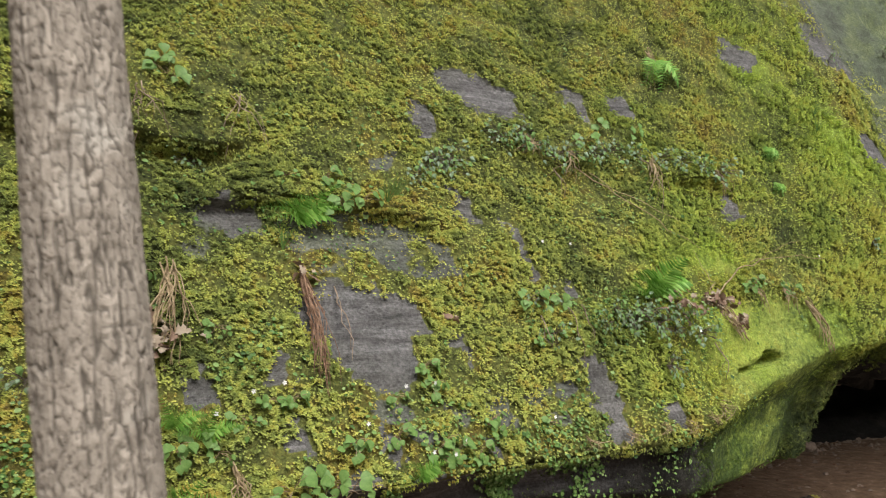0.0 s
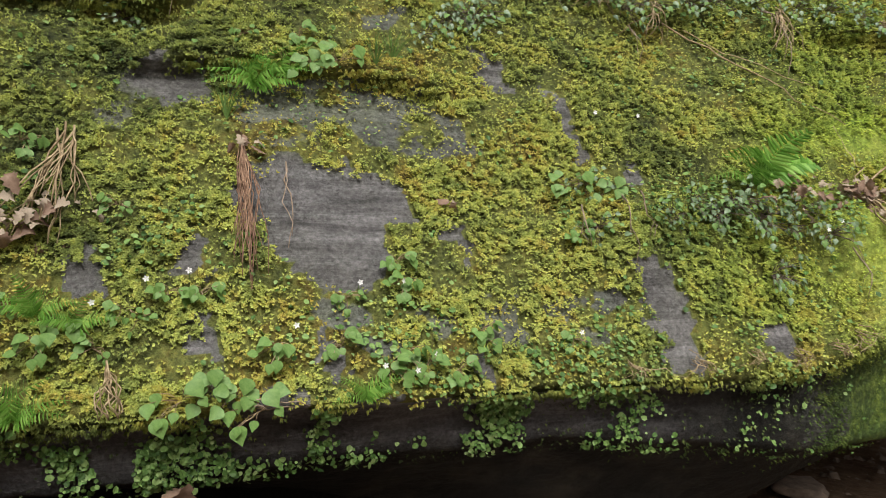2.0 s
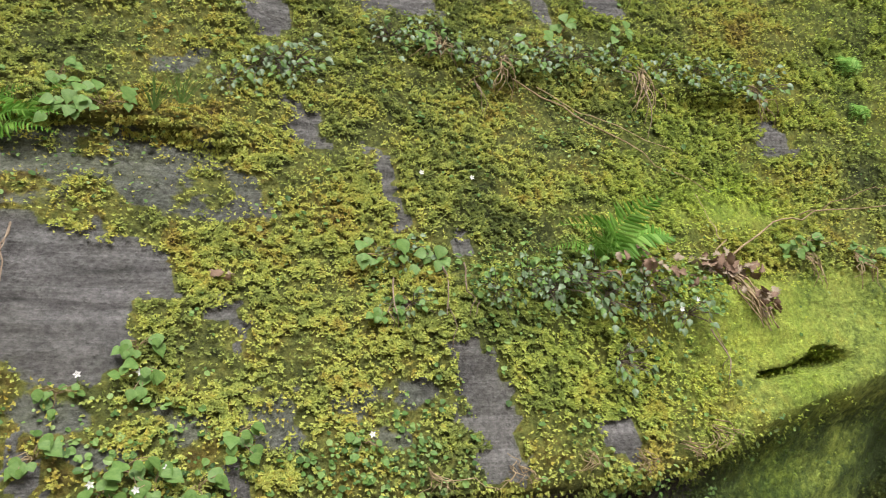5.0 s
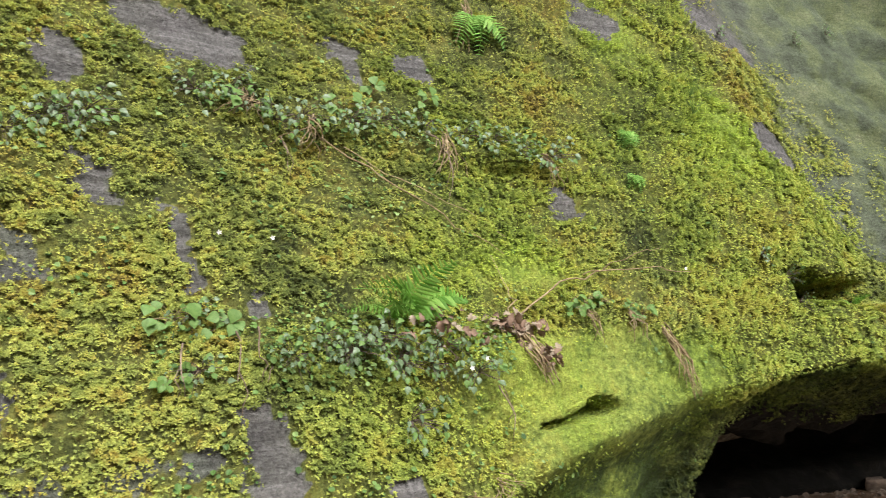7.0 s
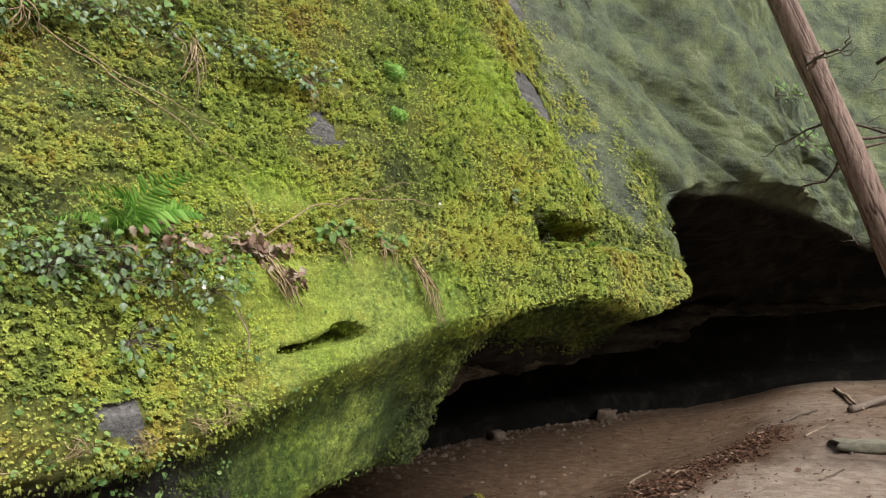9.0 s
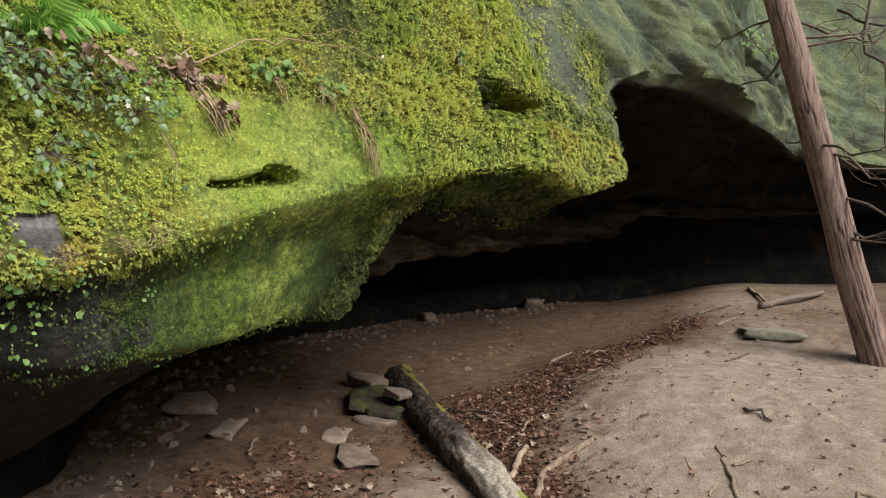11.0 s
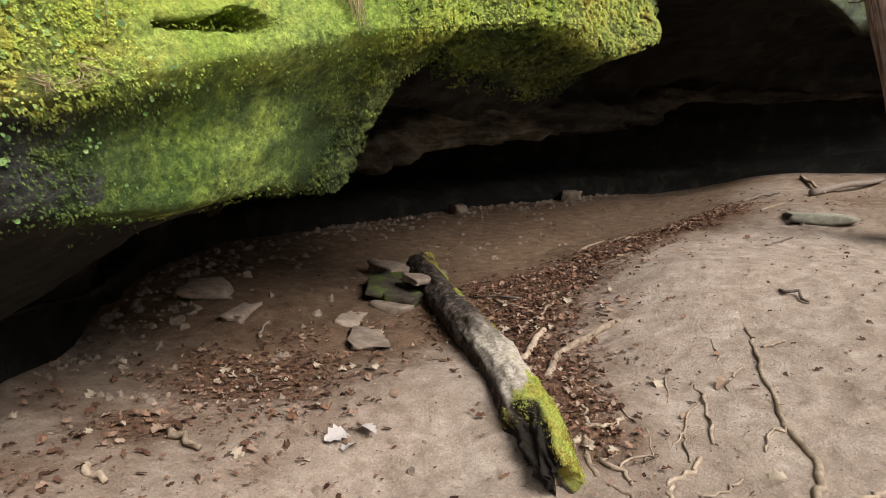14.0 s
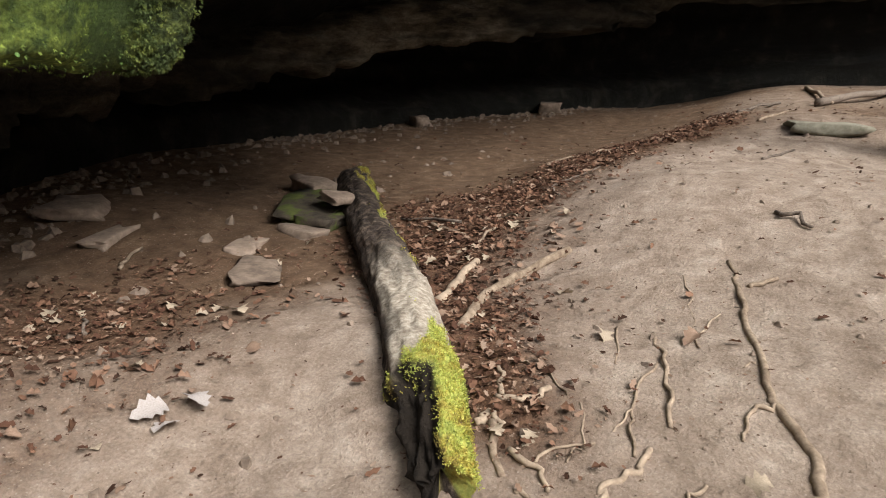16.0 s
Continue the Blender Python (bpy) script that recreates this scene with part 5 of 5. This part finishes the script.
ROOTS = [
    ([(3.82, -0.17), (3.57, -0.24), (3.23, -0.30), (2.86, -0.39), (2.67, -0.45), (2.53, -0.53), (2.37, -0.57), (2.21, -0.56)], 0.012, 0.026, "long pale bare root snaking over the mound"),
    ([(3.58, -0.28), (3.67, -0.39)], 0.015, 0.012, "pale bare root snaking over the soil"),
    ([(2.69, -0.43), (2.62, -0.36), (2.48, -0.35)], 0.011, 0.006, "pale bare root snaking over the soil"),
    ([(3.09, 0.04), (2.81, -0.06), (2.48, -0.13)], 0.01, 0.01, "pale bare root snaking over the soil"),
    ([(2.86, -0.02), (2.53, 0.01), (2.30, -0.05)], 0.007, 0.006, "pale bare root snaking over the soil"),
    ([(2.35, -0.09), (2.25, -0.08), (2.16, 0.01), (2.08, 0.01), (2.01, -0.04)], 0.012, 0.014, "pale bare root snaking over the soil"),
    ([(2.25, -0.27), (2.17, -0.23), (2.10, -0.12)], 0.008, 0.006, "pale bare root snaking over the soil"),
    ([(2.27, 0.48), (2.35, 0.46), (2.30, 0.38)], 0.016, 0.012, "pale bare root snaking over the soil"),
    ([(2.30, 0.43), (2.09, 0.31)], 0.02, 0.014, "pale bare root snaking over the soil"),
    ([(2.44, 0.45), (2.64, 0.54)], 0.014, 0.01, "pale bare root snaking over the soil"),
    ([(2.53, 0.30), (2.43, 0.37), (2.43, 0.47)], 0.014, 0.012, "pale bare root snaking over the soil"),
    ([(2.17, 0.25), (2.26, 0.18), (2.32, 0.08)], 0.007, 0.005, "pale bare root snaking over the soil"),
    ([(2.20, 0.33), (2.15, 0.20), (2.08, 0.16)], 0.014, 0.008, "pale bare root snaking over the soil"),
    ([(3.11, 0.19), (2.80, 0.13)], 0.006, 0.004, "pale bare root snaking over the soil"),
    ([(3.66, 0.01), (3.25, -0.10), (3.01, -0.15)], 0.005, 0.004, "pale bare root snaking over the soil"),
    ([(3.12, -0.13), (3.33, -0.19)], 0.006, 0.004, "pale bare root snaking over the soil"),
    ([(3.10, -0.88), (3.39, -0.94), (3.31, -1.04)], 0.012, 0.018, "pale bare root snaking over the soil"),
    ([(2.27, -0.70), (2.37, -0.81)], 0.02, 0.012, "pale bare root snaking over the soil"),
    ([(2.33, -0.83), (2.41, -0.96)], 0.014, 0.014, "pale bare root snaking over the soil"),
    ([(2.85, 0.80), (3.30, 0.87), (3.64, 0.77), (3.89, 0.63)], 0.03, 0.03, "thick pale root beside the fallen log"),
    ([(3.15, 1.05), (3.64, 1.12), (3.76, 1.11)], 0.03, 0.025, "thick pale root beside the fallen log"),
    ([(2.66, 0.47), (2.65, 0.35), (2.52, 0.23)], 0.006, 0.004, "pale bare root snaking over the soil"),
    ([(2.50, 0.18), (2.31, 0.11), (2.21, 0.14)], 0.005, 0.004, "pale bare root snaking over the soil"),
    ([(2.04, 0.25), (2.02, 0.17), (1.96, 0.10)], 0.01, 0.008, "pale bare root snaking over the soil"),
    ([(2.94, -0.35), (2.88, -0.30)], 0.006, 0.004, "pale bare root snaking over the soil"),
    ([(2.53, 0.01), (2.40, 0.04), (2.34, 0.02)], 0.005, 0.004, "pale bare root snaking over the soil"),
]
for k, (spots, thick, thin, label) in enumerate(ROOTS):
    root(spots, [thick, (thick + thin) / 2, thin], 20 + k * 3, label)


def stone(at, size, seed, material, label, tilt=(0, 0, 0), flat=0.4):
    """A rough-edged block or slab, bedded in the soil."""
    bm = bmesh.new()
    bmesh.ops.create_cube(bm, size=1)
    bmesh.ops.bevel(bm, geom=bm.edges[:], offset=0.06, segments=1, affect="EDGES")
    bmesh.ops.subdivide_edges(bm, edges=bm.edges[:], cuts=2, use_grid_fill=True)
    for v in bm.verts:
        n = noise.noise_vector(v.co * 1.7 + Vector((seed * 3.1, 0, 0)))
        v.co = v.co + n * 0.24 + noise.noise_vector(v.co * 6 + Vector((seed, 2, 0))) * 0.035
        v.co = Vector((v.co.x * size[0], v.co.y * size[1], v.co.z * size[2]))
    me = bpy.data.meshes.new("stone")
    bm.to_mesh(me)
    bm.free()
    me.materials.append(material)
    for poly in me.polygons:
        poly.use_smooth = True
    ob = tagged(new("stone", me), label, "stone", "stones on the shelter floor")
    ob.matrix_basis = Matrix.Translation(at) @ pose(0, 0, 0, *tilt)


def mossy_stone_material():
    m, n, l, b = mat("mossy_stone", 0.9, 0.2)
    f = noise_tex(n, l, 7, 6)
    col = ramp(n, l, f, [(0.3, (0.02, 0.017, 0.014)), (0.48, (0.07, 0.056, 0.042)), (0.56, (0.07, 0.085, 0.025)), (0.75, (0.13, 0.15, 0.04))])
    l.new(col, b.inputs["Base Color"])
    bump(n, l, b, [(f, 0.03), (noise_tex(n, l, 60, 5), 0.006)], 0.8)
    return m


MOSSTONE = mossy_stone_material()
PALESTONE = plain_material("grey_green_stone", (0.14, 0.13, 0.095), (0.3, 0.28, 0.22), 16)
stone(on_ground(4.5, 2.75, 0.03), (0.7, 0.4, 0.11), 1, MOSSTONE, "mossy slab of rock beside the fallen log", (4, -3, 20))
stone(on_ground(4.42, 2.45, 0.16), (0.24, 0.2, 0.07), 2, STONE, "small pale flat stone resting on mossy rock", (6, 8, -25))
stone(on_ground(4.3, 2.5, 0.02), (0.4, 0.3, 0.1), 3, MOSSTONE, "dark rough rock beside the fallen log", (0, 4, 10))
stone(on_ground(4.95, 3.05, 0.05), (0.5, 0.22, 0.16), 4, STONE, "dark block of rock behind the fallen log", (0, 0, 60))
stone(on_ground(3.41, 3.89, 0.02), (0.42, 0.36, 0.09), 5, STONE, "flat rounded stone on the shelter floor", (2, 2, 40))
stone(on_ground(3.19, 3.31, 0.0), (0.4, 0.16, 0.07), 6, STONE, "long flat stone on the shelter floor", (0, 0, 15))
stone(on_ground(3.25, 2.23, 0.01), (0.4, 0.24, 0.06), 7, STONE, "flat reddish stone half buried in soil", (3, 2, 30))
stone(on_ground(7.05, -0.62, 0.0), (0.42, 0.5, 0.09), 8, PALESTONE, "flat grey-green stone lying on the mound", (0, 3, 8))
stone(on_ground(4.05, 2.5, 0.0), (0.3, 0.2, 0.08), 9, STONE, "small brown stone half buried in soil", (5, 0, 70))
stone(on_ground(3.6, 2.6, 0.0), (0.26, 0.18, 0.06), 10, STONE, "small brown stone half buried in soil", (0, 5, 20))
stone(on_ground(11.0, 3.0, 0.05), (0.35, 0.3, 0.2), 11, STONE, "pale stone at the foot of the shelter wall", (0, 0, 20))
stone(on_ground(8.8, 4.1, 0.05), (0.3, 0.2, 0.14), 12, STONE, "pale stone at the foot of the shelter wall", (0, 0, 50))


def stick(a, b, r, seed, label="short dry stick lying on the soil"):
    pa, pb = np.array(on_ground(*a, r)), np.array(on_ground(*b, r))
    path = bent(pa, pb, 9, 0, 0.04, seed)
    path[:, 2] = np.maximum(path[:, 2], ground_z(path[:, 0], path[:, 1]) + r * 0.6)
    th = thing("stick", pa, label, "stick", "sticks on the ground")
    g = Geo()
    g.add(*tube(path - pa, [r, r * 0.7], 8, 0.25, seed))
    part("wood", g, ROOTWOOD if seed % 2 else TWIG, th)


for k, (a, b, r) in enumerate([((1.39, 2.15), (1.36, 1.94), 0.02), ((1.2, 3.19), (1.03, 2.88), 0.02), ((0.92, 2.12), (0.9, 1.98), 0.02), ((4.34, -0.34), (4.2, -0.52), 0.012), ((4.5, 1.77), (4.22, 1.39), 0.014), ((4.52, 1.55), (4.6, 2.05), 0.012),
                               ((12.1, -0.48), (9.9, -0.75), 0.03), ((9.7, -0.6), (12.0, -1.6), 0.05), ((7.5, -0.08), (8.1, -0.31), 0.015), ((5.2, 1.2), (5.6, 0.9), 0.01), ((6.1, 1.1), (6.7, 0.9), 0.012), ((4.9, 1.0), (5.3, 1.25), 0.01), ((3.9, 1.3), (4.3, 1.2), 0.012),
                               ((5.9, -0.2), (6.3, -0.4), 0.012), ((2.9, 2.9), (3.2, 3.05), 0.012), ((2.2, 2.3), (2.35, 2.5), 0.01), ((6.5, 1.6), (7.1, 1.5), 0.014), ((9.0, 0.2), (9.9, -0.2), 0.02)]):
    stick(a, b, r, k + 1)


def fallen_leaves():
    """Single leaves near the path, then the uncountable litter."""
    rng = np.random.default_rng(15)
    first = None
    for k in range(110):
        while True:
            x, y = rng.uniform(0.8, 4.5), rng.uniform(-0.6, 3.6)
            if rng.random() < LITTER(x, y) ** 1.5 + 0.02:
                break
        m = Matrix.Translation(on_ground(x, y, 0.012)) @ pose(0, 0, 0, rng.uniform(-25, 25), rng.uniform(-25, 25), rng.uniform(0, 360)) @ Matrix.Diagonal((1, 1, 1, 1))
        ob = tagged(new("dead_leaf", (DRY, DRYTAN, DRYFLAT, DRYTAN)[k % 4]), "curled brown dead leaf lying on the soil", "leaf", "fallen leaves near the log")
        s = rng.uniform(0.05, 0.1)
        ob.matrix_basis = m @ Matrix.Diagonal((s, s, s, 1))
    for k, (x, y) in enumerate([(1.91, 1.52), (1.99, 1.5), (1.79, 1.46)]):
        ob = tagged(new("pale_leaf", PALELEAF), "large bleached dry leaf lying on the soil", "leaf", "bleached leaves")
        s = (0.13, 0.12, 0.1)[k]
        ob.matrix_basis = Matrix.Translation(on_ground(x, y, 0.02)) @ pose(0, 0, 0, 12, -18, 70 + 95 * k) @ Matrix.Diagonal((s, s, s, 1))
    N = 24000
    X, Y = rng.uniform(-3.5, 11, N * 9), rng.uniform(-2.6, 4.8, N * 9)
    keep = rng.random(N * 9) < LITTER(X, Y) ** 1.5 * 0.9 + 0.012
    X, Y = X[keep][:N], Y[keep][:N]
    N = len(X)
    c = np.stack([X, Y, ground_z(X, Y) + 0.006 + 0.02 * rng.random(N)], 1)
    ang = rng.uniform(0, 2 * np.pi, N)
    d = np.stack([np.cos(ang), np.sin(ang), rng.normal(0, 0.25, N)], 1)
    o = np.stack([rng.normal(0, 0.4, N), rng.normal(0, 0.4, N), np.ones(N)], 1)
    s = np.cross(o, d)
    size = 0.006 + 0.024 * rng.random((N, 1)) ** 2
    w = 0.45 + 0.2 * rng.random((N, 1))
    curl = size * rng.uniform(-0.2, 0.6, (N, 1))
    ring = [c - d * size, c - d * size * 0.4 + s * size * w + o * curl, c + s * size * w * 0.6 + o * curl * 0.5, c + d * size * 0.45 + s * size * w * 0.9 + o * curl, c + d * size, c + d * size * 0.45 - s * size * w * 0.9 + o * curl,
            c - s * size * w * 0.6 + o * curl * 0.5, c - d * size * 0.4 - s * size * w + o * curl]
    v = np.stack(ring, 1).reshape(-1, 3)
    i = np.arange(N)[:, None] * 8
    q = np.concatenate([i + np.array(f) for f in ((0, 1, 2, 6), (2, 3, 4, 5), (0, 6, 7, 7), (2, 5, 6, 6))])
    me = bpy.data.meshes.new("leaf_litter")
    me.from_pydata(v.tolist(), [], [list(dict.fromkeys(f)) for f in q.tolist()])
    me.materials.append(CRUMBS)
    tagged(new("leaf_litter", me), "brown broken leaf litter strewn over the soil", "leaf litter", kind="stuff")


PALELEAF = leaf_mesh("leaf", [0.05, 0.34, 0.25, 0.48, 0.3, 0.42, 0.2, 0.2, 0.02], plain_material("bleached_leaf", (0.24, 0.21, 0.2), (0.4, 0.36, 0.34), 25), 0.25, 0.15, 0.0, 0.06)
fallen_leaves()


def pebbles():
    """Grit and rubble, thickest along the foot of the shelter wall."""
    rng = np.random.default_rng(23)
    N = 2600
    x = rng.uniform(1.5, 13.5, N)
    y = np.where(rng.random(N) < 0.6, BASE_Y(x) - np.abs(rng.normal(0, 0.35, N)), rng.uniform(-1.2, 4.0, N))
    size = 0.006 + 0.03 * rng.random(N) ** 3 * np.where(y > 2.5, 1.8, 0.8)
    base = np.array([(1, 0, 0), (0.5, 0.87, 0), (-0.5, 0.87, 0), (-1, 0, 0), (-0.5, -0.87, 0), (0.5, -0.87, 0), (0.45, 0.3, 0.75), (-0.5, 0.25, 0.7), (0, -0.5, 0.8)])
    faces = np.array([(0, 1, 6, 6), (1, 2, 7, 6), (2, 3, 7, 7), (3, 4, 8, 7), (4, 5, 8, 8), (5, 0, 6, 8), (6, 7, 8, 8)])
    ang = rng.uniform(0, 6.28, N)
    c, s = np.cos(ang)[:, None], np.sin(ang)[:, None]
    j = base[None] * rng.uniform(0.6, 1.3, (N, 9, 1)) * rng.uniform(0.7, 1.2, (N, 1, 3))
    v = np.stack([j[..., 0] * c - j[..., 1] * s, j[..., 0] * s + j[..., 1] * c, j[..., 2]], -1) * size[:, None, None] + np.stack([x, y, ground_z(x, y) - size * 0.15], 1)[:, None]
    q = (np.arange(N)[:, None, None] * 9 + faces[None]).reshape(-1, 4)
    me = bpy.data.meshes.new("pebbles")
    me.from_pydata(v.reshape(-1, 3).tolist(), [], [list(dict.fromkeys(f)) for f in q.tolist()])
    me.materials.append(STONE)
    tagged(new("pebbles", me), "small stones and grit on the shelter floor", "pebbles", kind="stuff")


pebbles()


def grit():
    """Chips of bark, leaf and root strewn over the trodden soil."""
    rng = np.random.default_rng(29)
    N = 11000
    x, y = rng.uniform(0.4, 8.5, N), rng.uniform(-1.8, 3.2, N)
    keep = rng.random(N) < 0.25 + 0.75 * step(-0.2, 0.35, fbm(x * 1.5, y * 1.5, 0, 3, 14))
    x, y = x[keep], y[keep]
    N = len(x)
    a = rng.uniform(0, 6.28, N)
    L, w = (0.003 + 0.012 * rng.random((N, 1)) ** 2.5), 0.0015 + 0.004 * rng.random((N, 1)) ** 2
    d = np.stack([np.cos(a), np.sin(a), rng.normal(0, 0.15, N)], 1)
    s = np.stack([-np.sin(a), np.cos(a), rng.normal(0, 0.3, N)], 1)
    c = np.stack([x, y, ground_z(x, y) + 0.012 * fbm(x * 9, y * 9, 0, 4, 21) + 0.003], 1)
    v = np.stack([c - d * L, c + s * w + (0, 0, 0.002), c + d * L, c - s * w], 1).reshape(-1, 3)
    me = quick_mesh("grit", v, np.arange(len(v)).reshape(-1, 4), DEAD, None, False)
    tagged(new("grit", me), "fine chips of bark and leaf on the soil", "grit", kind="stuff")


grit()


def dead_boughs():
    """Bare fallen boughs hanging over the rock beyond the leaning tree."""
    rng = np.random.default_rng(31)
    for k, (a, b, r) in enumerate([((9.5, -1.6, 5.6), (7.6, -1.7, 2.6), 0.03), ((9.0, -1.3, 4.6), (8.2, -2.4, 3.2), 0.02), ((8.6, -2.2, 4.4), (7.4, -1.2, 3.9), 0.018), ((9.4, -2.0, 3.7), (7.6, -2.3, 3.4), 0.02), ((9.2, -1.2, 5.2), (7.8, -2.6, 4.6), 0.025), ((8.8, -1.9, 3.0), (7.5, -2.5, 2.2), 0.018)]):
        th = thing("dead_bough", a, "bare grey dead bough with fine twigs hanging over the rock", "branch", "dead boughs by the cliff")
        main = bent((0, 0, 0), np.array(b) - np.array(a), 14, -0.1, 0.3, k + 3)
        g = Geo()
        g.add(*tube(main, [r, r * 0.35], 7, 0.2, k))
        part("limb", g, TWIG, th)
        for m in range(12):
            st = main[2 + m % 11]
            d = rng.normal(0, 0.35, 3) + (-0.1, -0.1, -0.1)
            tw = Geo()
            tw.add(*tube(bent(st, st + d, 7, 0.03, 0.1, m + k), [r * 0.3, 0.002], 5))
            part("twig", tw, TWIG, th)


dead_boughs()
